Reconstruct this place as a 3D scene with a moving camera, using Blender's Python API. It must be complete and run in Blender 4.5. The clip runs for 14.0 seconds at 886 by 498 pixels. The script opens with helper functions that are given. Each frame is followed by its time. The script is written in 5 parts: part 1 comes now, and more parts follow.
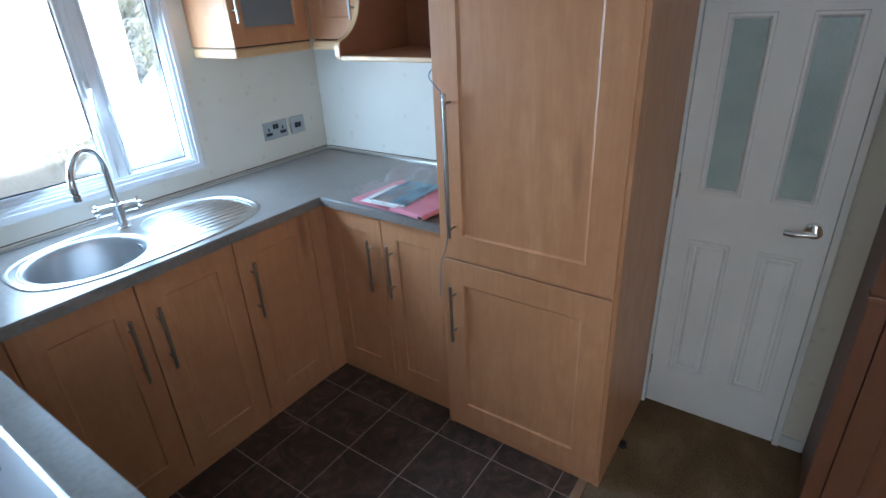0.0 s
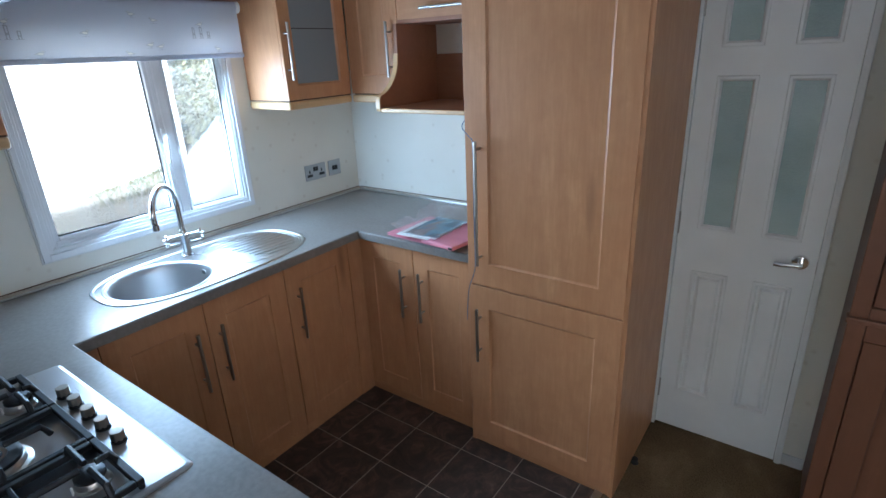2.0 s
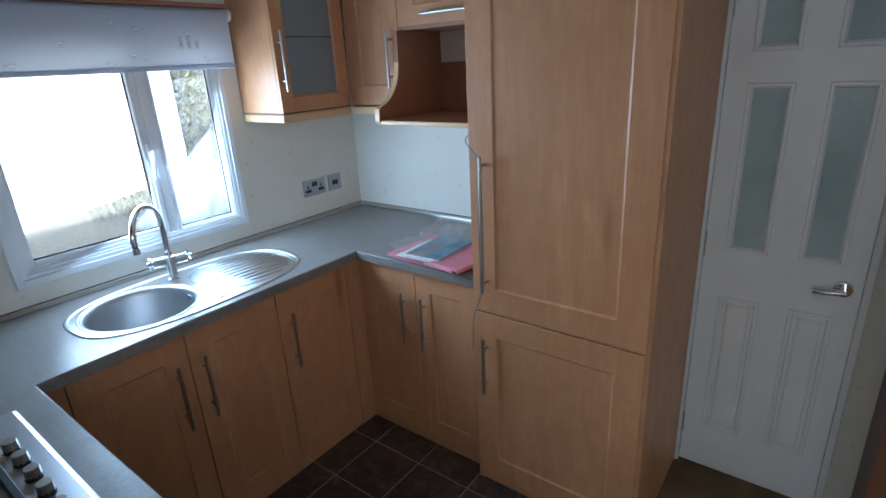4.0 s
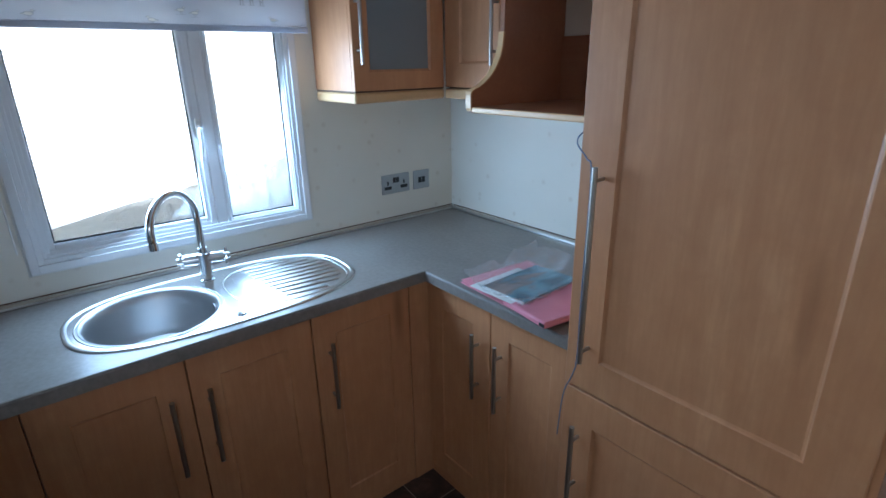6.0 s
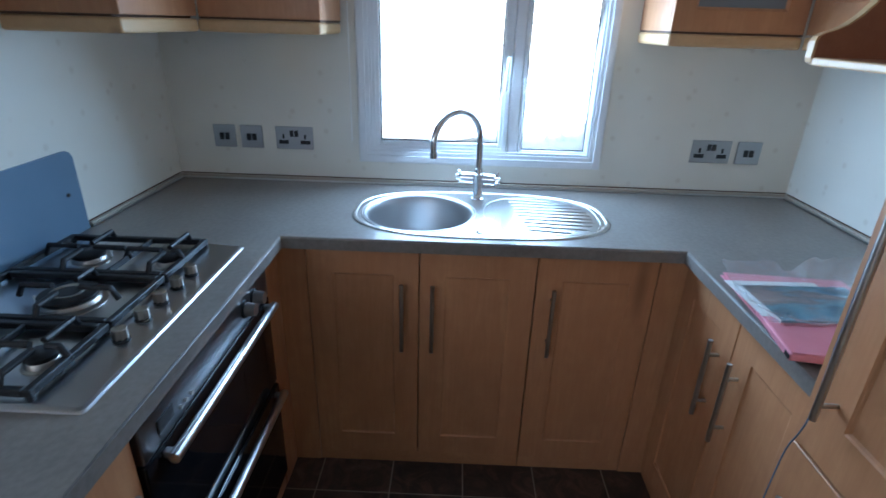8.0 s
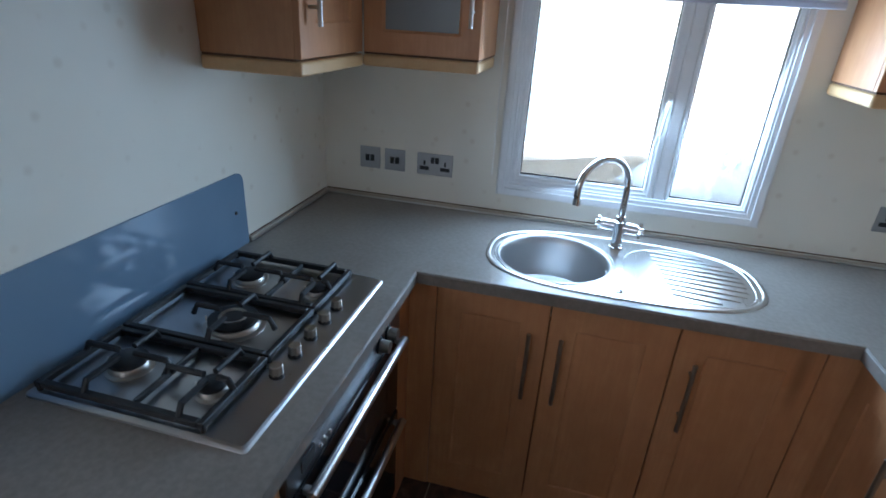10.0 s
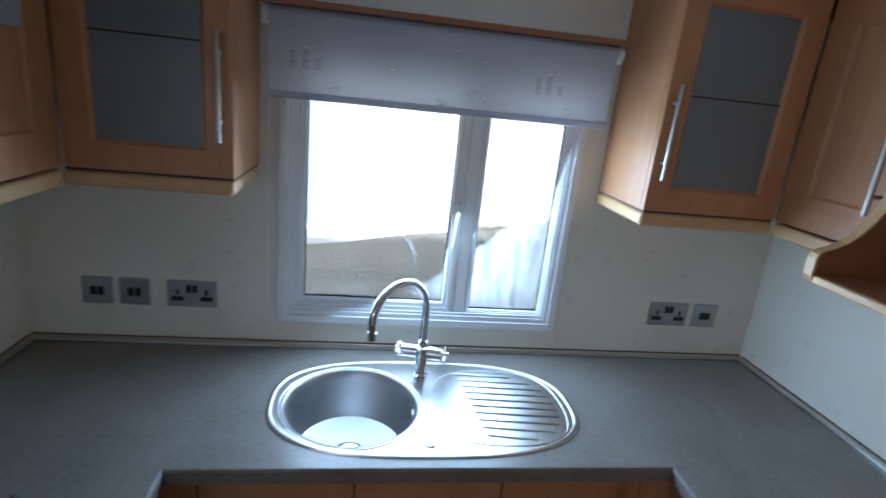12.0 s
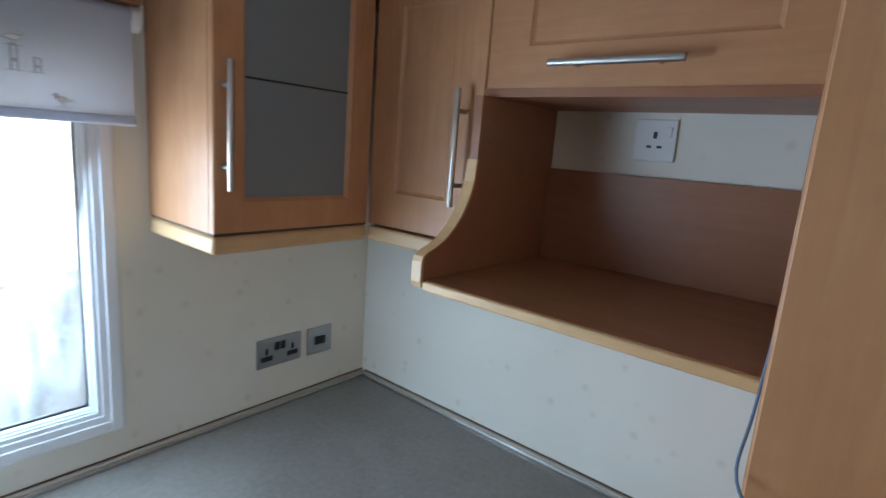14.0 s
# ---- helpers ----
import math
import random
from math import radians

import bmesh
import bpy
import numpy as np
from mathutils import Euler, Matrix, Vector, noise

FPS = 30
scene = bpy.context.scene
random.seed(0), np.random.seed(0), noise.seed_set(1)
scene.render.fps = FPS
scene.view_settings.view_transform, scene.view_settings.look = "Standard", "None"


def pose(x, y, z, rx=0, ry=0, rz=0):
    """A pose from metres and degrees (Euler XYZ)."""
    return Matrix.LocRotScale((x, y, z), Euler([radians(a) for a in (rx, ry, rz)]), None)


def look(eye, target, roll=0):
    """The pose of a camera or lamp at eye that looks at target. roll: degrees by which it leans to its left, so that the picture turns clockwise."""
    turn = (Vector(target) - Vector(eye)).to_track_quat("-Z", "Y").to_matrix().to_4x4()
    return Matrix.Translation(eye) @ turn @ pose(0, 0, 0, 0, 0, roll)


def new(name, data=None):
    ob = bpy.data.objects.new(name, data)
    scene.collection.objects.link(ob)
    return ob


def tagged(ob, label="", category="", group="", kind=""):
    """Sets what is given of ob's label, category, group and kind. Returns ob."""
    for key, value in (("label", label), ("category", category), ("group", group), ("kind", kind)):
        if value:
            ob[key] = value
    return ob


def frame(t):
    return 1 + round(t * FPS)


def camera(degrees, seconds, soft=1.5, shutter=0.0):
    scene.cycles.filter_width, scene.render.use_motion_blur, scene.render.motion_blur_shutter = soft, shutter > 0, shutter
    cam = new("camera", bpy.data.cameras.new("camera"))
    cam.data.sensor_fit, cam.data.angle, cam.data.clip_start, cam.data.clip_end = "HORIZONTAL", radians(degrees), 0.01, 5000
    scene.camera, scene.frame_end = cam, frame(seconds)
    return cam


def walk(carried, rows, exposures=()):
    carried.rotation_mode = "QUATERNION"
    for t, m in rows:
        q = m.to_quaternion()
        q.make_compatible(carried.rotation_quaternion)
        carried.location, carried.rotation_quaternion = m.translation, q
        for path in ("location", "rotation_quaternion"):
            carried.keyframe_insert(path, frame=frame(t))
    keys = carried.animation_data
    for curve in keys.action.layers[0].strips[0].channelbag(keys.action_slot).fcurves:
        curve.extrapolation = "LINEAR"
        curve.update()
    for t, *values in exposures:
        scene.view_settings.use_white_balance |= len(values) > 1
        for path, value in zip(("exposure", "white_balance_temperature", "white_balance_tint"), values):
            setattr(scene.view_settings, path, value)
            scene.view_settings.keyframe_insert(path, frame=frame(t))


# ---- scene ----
cam = camera(80.5, 14.0, shutter=0.3)
# seconds, eye, target, roll
PATH = [
    (0, (0.287, -0.226, 1.627), (-0.772, 1.239, 0.771), -2.9),
    (0.5, (0.331, -0.376, 1.653), (-0.747, 1.091, 0.824), -2.5),
    (1, (0.345, -0.463, 1.664), (-0.741, 1.02, 0.876), -2.4),
    (1.5, (0.358, -0.475, 1.676), (-0.745, 1.016, 0.926), -2.5),
    (2, (0.364, -0.473, 1.674), (-0.752, 1.031, 0.972), -2.6),
    (2.5, (0.351, -0.474, 1.667), (-0.767, 1.041, 0.993), -2.5),
    (3, (0.349, -0.46, 1.667), (-0.775, 1.055, 1.003), -2.5),
    (3.2, (0.336, -0.443, 1.671), (-0.785, 1.073, 1.001), -2.5),
    (5.3, (0.137, -0.005, 1.632), (-1.205, 1.328, 0.983), -3.8),
    (5.5, (0.091, 0.04, 1.61), (-1.289, 1.334, 0.96), -3.5),
    (6, (0.003, 0.171, 1.588), (-1.466, 1.35, 0.916), -1.0),
    (6.5, (-0.029, 0.285, 1.562), (-1.632, 1.267, 0.878), 0.2),
    (7, (-0.012, 0.455, 1.527), (-1.791, 1.047, 0.83), 0.5),
    (7.5, (0.048, 0.519, 1.513), (-1.801, 0.708, 0.773), 0.9),
    (8, (0.076, 0.488, 1.5), (-1.76, 0.457, 0.707), 1.8),
    (8.2, (0.09, 0.48, 1.49), (-1.734, 0.391, 0.675), 2.1),
    (10.3, (-0.031, 0.317, 1.668), (-1.809, -0.145, 0.877), 2.9),
    (10.5, (-0.059, 0.253, 1.691), (-1.865, -0.194, 0.957), 3.1),
    (11, (-0.103, 0.17, 1.707), (-1.982, -0.096, 1.076), 4.5),
    (11.5, (-0.223, 0.264, 1.73), (-2.129, 0.229, 1.125), 5.2),
    (12, (-0.344, 0.379, 1.743), (-2.24, 0.681, 1.181), 6.0),
    (12.5, (-0.478, 0.385, 1.732), (-2.237, 1.208, 1.254), 7.5),
    (13, (-0.551, 0.386, 1.734), (-2.087, 1.596, 1.314), 6.5),
    (13.5, (-0.591, 0.452, 1.73), (-1.973, 1.841, 1.328), 5.4),
    (14, (-0.675, 0.633, 1.7), (-1.916, 2.155, 1.317), 4.4),
]
EXPOSURES = [(0.0, 2.12, 5250, 8), (3.0, 1.90, 5250, 8), (6.0, 1.52, 5100, 8), (8.0, 1.80, 5050, 8), (10.5, 1.60, 5450, 10), (11.5, 1.42, 5350, 10), (12.5, 1.02, 5450, 10), (13.2, 1.05, 5450, 10), (14.0, 1.50, 5800, 10)]
walk(cam, [(t, look(eye, target, roll)) for t, eye, target, roll in PATH], EXPOSURES)

# ---------------------------------------------------------------- light
world = bpy.data.worlds.new("sky")
scene.world = world
world.use_nodes = True
wn, wl = world.node_tree.nodes, world.node_tree.links
sky = wn.new("ShaderNodeTexSky")
sky.sky_type, sky.sun_disc = "NISHITA", False
sky.sun_elevation, sky.sun_rotation = radians(29.1), radians(121)
sky.air_density, sky.dust_density = 1.5, 4.0
wl.new(sky.outputs[0], wn["Background"].inputs[0])
wn["Background"].inputs[1].default_value = 0.15

sun = new("sun", bpy.data.lights.new("sun", "SUN"))
sun.data.energy, sun.data.angle, sun.data.color = 5.0, radians(1.5), (1.0, 0.97, 0.92)
sun.matrix_world = look((0, 0, 8), (-1.0, 0.6, 7.35))


def window_lamp(name, eye, target, w, h, watts, colour):
    ob = new(name, bpy.data.lights.new(name, "AREA"))
    ob.data.shape, ob.data.size, ob.data.size_y, ob.data.energy, ob.data.color = "RECTANGLE", w, h, watts, colour
    ob.matrix_world = look(eye, target)
    return ob


window_lamp("sky_light_kitchen", (-1.924, 0.585, 1.365), (-0.924, 0.84, 1.06), 0.78, 0.58, 6.1, (0.62, 0.82, 1.0))
window_lamp("sky_light_lounge", (-0.2, -4.05, 1.35), (-0.2, -3.0, 0.55), 2.0, 1.0, 2.3, (1.0, 0.96, 0.93))
# fill lamp at an added, out-of-view side opening; brightens the sink cabinet fronts
window_lamp("sky_light_side", (1.325, -0.85, 1.36), (0.3, -0.68, 0.90), 1.1, 0.75, 4.6, (1.0, 0.93, 0.86))

# ---------------------------------------------------------------- materials


def mat(name, colour, rough=0.5, metal=0.0, spec=0.5):
    m = bpy.data.materials.new(name)
    m.use_nodes = True
    b = m.node_tree.nodes["Principled BSDF"]
    b.inputs["Base Color"].default_value = (*colour, 1)
    b.inputs["Roughness"].default_value = rough
    b.inputs["Metallic"].default_value = metal
    b.inputs["Specular IOR Level"].default_value = spec
    return m


def nodes(m):
    t = m.node_tree
    return t.nodes, t.links, t.nodes["Principled BSDF"]


def coords(m, scale=(1, 1, 1), kind="Object"):
    n, l, b = nodes(m)
    tc, mp = n.new("ShaderNodeTexCoord"), n.new("ShaderNodeMapping")
    mp.inputs["Scale"].default_value = scale
    l.new(tc.outputs[kind], mp.inputs[0])
    return mp.outputs[0]


def noise_tex(m, vec, scale, detail=4.0, rough=0.55, distort=0.0):
    n, l, b = nodes(m)
    t = n.new("ShaderNodeTexNoise")
    t.inputs["Scale"].default_value, t.inputs["Detail"].default_value = scale, detail
    t.inputs["Roughness"].default_value, t.inputs["Distortion"].default_value = rough, distort
    if vec:
        l.new(vec, t.inputs["Vector"])
    return t.outputs["Fac"]


def ramp(m, fac, stops):
    n, l, b = nodes(m)
    r = n.new("ShaderNodeValToRGB")
    e = r.color_ramp.elements
    while len(e) < len(stops):
        e.new(0.5)
    for i, (p, c) in enumerate(stops):
        e[i].position, e[i].color = p, (*c, 1)
    l.new(fac, r.inputs[0])
    return r.outputs[0]


def mix(m, fac, a, b_, how="MIX"):
    n, l, b = nodes(m)
    x = n.new("ShaderNodeMix")
    x.data_type, x.blend_type = "RGBA", how
    for sock, v in ((x.inputs[0], fac), (x.inputs[6], a), (x.inputs[7], b_)):
        if isinstance(v, (int, float)):
            sock.default_value = v
        elif isinstance(v, tuple):
            sock.default_value = (*v, 1)
        else:
            l.new(v, sock)
    return x.outputs[2]


def bump(m, height, strength=0.2, dist=0.002):
    n, l, b = nodes(m)
    u = n.new("ShaderNodeBump")
    u.inputs["Strength"].default_value, u.inputs["Distance"].default_value = strength, dist
    l.new(height, u.inputs["Height"])
    l.new(u.outputs[0], b.inputs["Normal"])


def rough_from(m, fac, lo, hi):
    n, l, b = nodes(m)
    r = n.new("ShaderNodeMapRange")
    r.inputs["To Min"].default_value, r.inputs["To Max"].default_value = lo, hi
    l.new(fac, r.inputs[0])
    l.new(r.outputs[0], b.inputs["Roughness"])


def wood(name, light, dark, axis="z", rough=0.38):
    """Foil-wrapped beech or maple: fine stripes along one axis, broad cathedral bands, a few small knots."""
    m = mat(name, light, rough)
    n, l, b = nodes(m)
    s = {"x": (1.2, 14, 14), "y": (14, 1.2, 14), "z": (14, 14, 1.2)}[axis]
    s2 = {"x": (0.7, 4, 4), "y": (4, 0.7, 4), "z": (4, 4, 0.7)}[axis]
    tc, mp, mp2, oi = n.new("ShaderNodeTexCoord"), n.new("ShaderNodeMapping"), n.new("ShaderNodeMapping"), n.new("ShaderNodeObjectInfo")
    sh = n.new("ShaderNodeVectorMath")
    sh.operation = "SCALE"
    cx = n.new("ShaderNodeCombineXYZ")
    for k in range(3):
        l.new(oi.outputs["Random"], cx.inputs[k])
    l.new(cx.outputs[0], sh.inputs[0])
    sh.inputs["Scale"].default_value = 7.0
    for q, sc in ((mp, s), (mp2, s2)):
        q.inputs["Scale"].default_value = sc
        l.new(tc.outputs["Object"], q.inputs[0])
        l.new(sh.outputs[0], q.inputs["Location"])
    fine = noise_tex(m, mp.outputs[0], 6.0, 5.0, 0.6, 0.3)
    broad = noise_tex(m, mp2.outputs[0], 1.6, 3.0, 0.5, 0.9)
    mid = tuple(0.5 * (a + c) for a, c in zip(light, dark))
    c1 = ramp(m, broad, [(0.3, light), (0.55, mid), (0.75, light)])
    c2 = mix(m, ramp(m, fine, [(0.35, (0.0, 0.0, 0.0)), (0.75, (0.55, 0.55, 0.55))]), c1, dark)
    vo = n.new("ShaderNodeTexVoronoi")
    vo.inputs["Scale"].default_value = 1.1
    l.new(mp2.outputs[0], vo.inputs["Vector"])
    knot = ramp(m, vo.outputs["Distance"], [(0.03, (0.75, 0.75, 0.75)), (0.12, (0.0, 0.0, 0.0))])
    cloud = noise_tex(m, tc.outputs["Object"], 16.0, 4.0, 0.6, 0.4)
    c2 = mix(m, ramp(m, cloud, [(0.35, (0.0, 0.0, 0.0)), (0.72, (0.45, 0.45, 0.45))]), c2, dark)
    c3 = mix(m, knot, c2, tuple(0.55 * v for v in dark))
    l.new(c3, b.inputs["Base Color"])
    rough_from(m, fine, rough - 0.06, rough + 0.1)
    bump(m, fine, 0.06, 0.001)
    return m


WOOD = wood("beech_upright", (0.600, 0.314, 0.148), (0.42, 0.186, 0.080))
WOOD_X = wood("beech_along_x", (0.600, 0.314, 0.148), (0.42, 0.186, 0.080), "x")
WOOD_EDGE = wood("pale_beech_edge", (0.66, 0.43, 0.21), (0.55, 0.34, 0.16), "x")
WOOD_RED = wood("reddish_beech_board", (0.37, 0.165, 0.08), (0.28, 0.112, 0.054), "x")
# cupboard front: beech with the dimmer light there put into its colour
WOOD_SHADED = wood("beech_darkened_for_shade", (0.21, 0.088, 0.046), (0.15, 0.058, 0.03))
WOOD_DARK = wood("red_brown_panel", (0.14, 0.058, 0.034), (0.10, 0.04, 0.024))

WALL = mat("cream_vinyl_wall", (0.72, 0.69, 0.60), 0.6)
_n, _l, _b = nodes(WALL)
_v = coords(WALL, (1, 1, 1))
_a = noise_tex(WALL, _v, 2.2, 3.0)
_vo = _n.new("ShaderNodeTexVoronoi")
_vo.inputs["Scale"].default_value = 14.0
_l.new(_v, _vo.inputs["Vector"])
_d = ramp(WALL, _vo.outputs["Distance"], [(0.07, (1, 1, 1)), (0.19, (0, 0, 0))])
_c = ramp(WALL, _a, [(0.3, (0.76, 0.72, 0.62)), (0.7, (0.82, 0.79, 0.70))])
_c2 = mix(WALL, mix(WALL, 0.24, (0, 0, 0), _d), _c, (0.46, 0.36, 0.24))
_l.new(_c2, _b.inputs["Base Color"])
bump(WALL, noise_tex(WALL, _v, 160.0, 3.0), 0.12, 0.0006)

CEIL = mat("white_ceiling_board", (0.78, 0.77, 0.73), 0.7)
bump(CEIL, noise_tex(CEIL, coords(CEIL), 90.0), 0.1, 0.001)

TOP = mat("grey_laminate_worktop", (0.17, 0.15, 0.135), 0.36)
_n, _l, _b = nodes(TOP)
_v = coords(TOP, (1, 1, 1))
_a, _e = noise_tex(TOP, _v, 5.0, 5.0, 0.6, 0.6), noise_tex(TOP, _v, 70.0, 4.0)
_c = ramp(TOP, _a, [(0.3, (0.185, 0.162, 0.143)), (0.7, (0.25, 0.226, 0.203))])
_l.new(mix(TOP, 0.25, _c, ramp(TOP, _e, [(0.35, (0.13, 0.112, 0.097)), (0.65, (0.285, 0.26, 0.236))])), _b.inputs["Base Color"])
rough_from(TOP, _a, 0.25, 0.38)
bump(TOP, _e, 0.08, 0.0005)

TILE = mat("dark_slate_vinyl_tile", (0.05, 0.03, 0.02), 0.42)
_n, _l, _b = nodes(TILE)
_oi = _n.new("ShaderNodeObjectInfo")
_cx, _sh, _tc, _ad = _n.new("ShaderNodeCombineXYZ"), _n.new("ShaderNodeVectorMath"), _n.new("ShaderNodeTexCoord"), _n.new("ShaderNodeVectorMath")
for _k in range(3):
    _l.new(_oi.outputs["Random"], _cx.inputs[_k])
_sh.operation, _ad.operation = "SCALE", "ADD"
_sh.inputs["Scale"].default_value = 9.0
_l.new(_cx.outputs[0], _sh.inputs[0])
_l.new(_sh.outputs[0], _ad.inputs[0])
_l.new(_tc.outputs["Object"], _ad.inputs[1])
_a = noise_tex(TILE, _ad.outputs[0], 9.0, 7.0, 0.65, 1.6)
_c = ramp(TILE, _a, [(0.32, (0.018, 0.013, 0.011)), (0.5, (0.05, 0.032, 0.024)), (0.62, (0.10, 0.058, 0.04)), (0.75, (0.15, 0.10, 0.075))])
_l.new(_c, _b.inputs["Base Color"])
rough_from(TILE, _a, 0.34, 0.55)
bump(TILE, _a, 0.15, 0.001)
GROUT = mat("buff_grout", (0.30, 0.24, 0.18), 0.8)
bump(GROUT, noise_tex(GROUT, coords(GROUT), 200.0), 0.3, 0.001)

CARPET = mat("brown_mottled_carpet", (0.20, 0.13, 0.07), 0.95, 0, 0.1)
_n, _l, _b = nodes(CARPET)
_v = coords(CARPET)
_a, _e = noise_tex(CARPET, _v, 3.2, 5.0, 0.65, 0.5), noise_tex(CARPET, _v, 170.0, 3.0)
_c = ramp(CARPET, _a, [(0.32, (0.075, 0.046, 0.024)), (0.5, (0.16, 0.104, 0.054)), (0.68, (0.30, 0.205, 0.115))])
_l.new(mix(CARPET, 0.4, _c, ramp(CARPET, _e, [(0.3, (0.04, 0.026, 0.012)), (0.7, (0.30, 0.205, 0.115))])), _b.inputs["Base Color"])
bump(CARPET, _e, 0.8, 0.004)

WHITE = mat("white_upvc", (0.80, 0.81, 0.82), 0.32)
_n, _l, _b = nodes(WHITE)
_l.new(ramp(WHITE, noise_tex(WHITE, coords(WHITE), 7.0, 5.0), [(0.3, (0.76, 0.77, 0.78)), (0.7, (0.83, 0.84, 0.85))]), _b.inputs["Base Color"])
DOORW = mat("white_moulded_door", (0.80, 0.80, 0.78), 0.42)
_n, _l, _b = nodes(DOORW)
_v = coords(DOORW, (30, 30, 2))
bump(DOORW, noise_tex(DOORW, _v, 8.0, 4.0), 0.08, 0.0008)
_l.new(ramp(DOORW, noise_tex(DOORW, coords(DOORW), 4.0, 5.0), [(0.3, (0.74, 0.74, 0.72)), (0.7, (0.81, 0.81, 0.79))]), _b.inputs["Base Color"])
WHITE_PL = mat("white_plastic", (0.78, 0.78, 0.76), 0.35)
STEEL = mat("brushed_steel", (0.62, 0.61, 0.59), 0.24, 1.0)
_n, _l, _b = nodes(STEEL)
_f = noise_tex(STEEL, coords(STEEL, (4, 160, 160)), 4.0, 4.0)
rough_from(STEEL, _f, 0.24, 0.34)
bump(STEEL, _f, 0.012, 0.0003)
BOWL = mat("satin_steel_bowl", (0.50, 0.50, 0.50), 0.42, 1.0)
TRAY = mat("brushed_hob_steel", (0.47, 0.47, 0.48), 0.3, 1.0)
rough_from(TRAY, noise_tex(TRAY, coords(TRAY, (3, 120, 120)), 4.0, 4.0), 0.24, 0.36)
DARKSTEEL = mat("dark_steel_panel", (0.20, 0.20, 0.215), 0.3, 1.0)
KNOB = mat("satin_metal_knob", (0.40, 0.36, 0.31), 0.34, 1.0)
SATIN = mat("satin_nickel_handle", (0.46, 0.43, 0.39), 0.36, 1.0)
CHROME = mat("chrome", (0.72, 0.72, 0.73), 0.07, 1.0)
PLATE = mat("brushed_metal_plate", (0.42, 0.42, 0.42), 0.38, 1.0)
ALU = mat("aluminium_strip", (0.62, 0.61, 0.58), 0.28, 1.0)
BEAD = mat("greige_plastic_bead", (0.42, 0.37, 0.30), 0.45)
BLACK = mat("black_plastic", (0.012, 0.012, 0.013), 0.4)
IRON = mat("black_enamelled_iron", (0.008, 0.008, 0.010), 0.5)
bump(IRON, noise_tex(IRON, coords(IRON), 220.0), 0.3, 0.0006)
DARKGAP = mat("shadow_gap_strip", (0.11, 0.06, 0.035), 0.8)
OVENGLASS = mat("black_oven_glass", (0.010, 0.010, 0.012), 0.06)
SPLASH = mat("slate_blue_glass_splashback", (0.105, 0.165, 0.245), 0.10)
_n, _l, _b = nodes(SPLASH)
_l.new(ramp(SPLASH, noise_tex(SPLASH, coords(SPLASH), 3.0), [(0.3, (0.165, 0.24, 0.335)), (0.7, (0.195, 0.275, 0.375))]), _b.inputs["Base Color"])
PINK = mat("pink_card", (0.62, 0.20, 0.22), 0.55)
_n, _l, _b = nodes(PINK)
_l.new(ramp(PINK, noise_tex(PINK, coords(PINK), 9.0, 5.0), [(0.3, (0.64, 0.22, 0.275)), (0.7, (0.72, 0.28, 0.34))]), _b.inputs["Base Color"])
PAPER = mat("white_paper", (0.78, 0.77, 0.74), 0.6)
BLUE = mat("teal_printed_cover", (0.05, 0.11, 0.14), 0.35)
_n, _l, _b = nodes(BLUE)
_l.new(ramp(BLUE, noise_tex(BLUE, coords(BLUE, (6, 3, 1)), 2.0, 3.0), [(0.38, (0.03, 0.13, 0.19)), (0.48, (0.13, 0.34, 0.44)), (0.56, (0.20, 0.19, 0.19)), (0.66, (0.40, 0.30, 0.27))]), _b.inputs["Base Color"])
BLUE_WIRE = mat("grey_blue_cable", (0.13, 0.18, 0.28), 0.45)
RUBBER = mat("black_rubber", (0.012, 0.012, 0.012), 0.7)
GREYPRINT = mat("grey_print", (0.40, 0.41, 0.45), 0.8)
HOODM = mat("brown_metallic_hood", (0.055, 0.037, 0.027), 0.6, 0.1)


def clear(name, rough=0.0, tint=(1, 1, 1), gloss=0.05):
    m = bpy.data.materials.new(name)
    m.use_nodes = True
    n, l = m.node_tree.nodes, m.node_tree.links
    n.remove(n["Principled BSDF"])
    tr, gl, mx = (n.new("ShaderNode" + k) for k in ("BsdfTransparent", "BsdfGlossy", "MixShader"))
    mx.inputs[0].default_value = gloss
    tr.inputs[0].default_value = (*tint, 1)
    gl.inputs["Roughness"].default_value = rough
    l.new(tr.outputs[0], mx.inputs[1])
    l.new(gl.outputs[0], mx.inputs[2])
    l.new(mx.outputs[0], n["Material Output"].inputs["Surface"])
    return m




def misted(name, lo, hi):
    """Glass with a whitish film, thicker in streaks, for condensation, dirt and painted-in glare."""
    m = clear(name, 0.0, (0.94, 0.96, 0.96))
    n, l = m.node_tree.nodes, m.node_tree.links
    old = n["Mix Shader"]
    tl, mx, tc, mp, no, mr = (n.new("ShaderNode" + k) for k in ("BsdfTranslucent", "MixShader", "TexCoord", "Mapping", "TexNoise", "MapRange"))
    tl.inputs[0].default_value = (0.86, 0.9, 0.92, 1)
    mp.inputs["Scale"].default_value = (1, 9, 2.5)
    no.inputs["Scale"].default_value, no.inputs["Detail"].default_value = 3.0, 6.0
    mr.inputs["From Min"].default_value, mr.inputs["From Max"].default_value = 0.35, 0.7
    mr.inputs["To Min"].default_value, mr.inputs["To Max"].default_value = lo, hi
    l.new(tc.outputs["Object"], mp.inputs[0])
    l.new(mp.outputs[0], no.inputs["Vector"])
    l.new(no.outputs["Fac"], mr.inputs[0])
    l.new(mr.outputs[0], mx.inputs[0])
    l.new(old.outputs[0], mx.inputs[1])
    l.new(tl.outputs[0], mx.inputs[2])
    l.new(mx.outputs[0], n["Material Output"].inputs["Surface"])
    return m


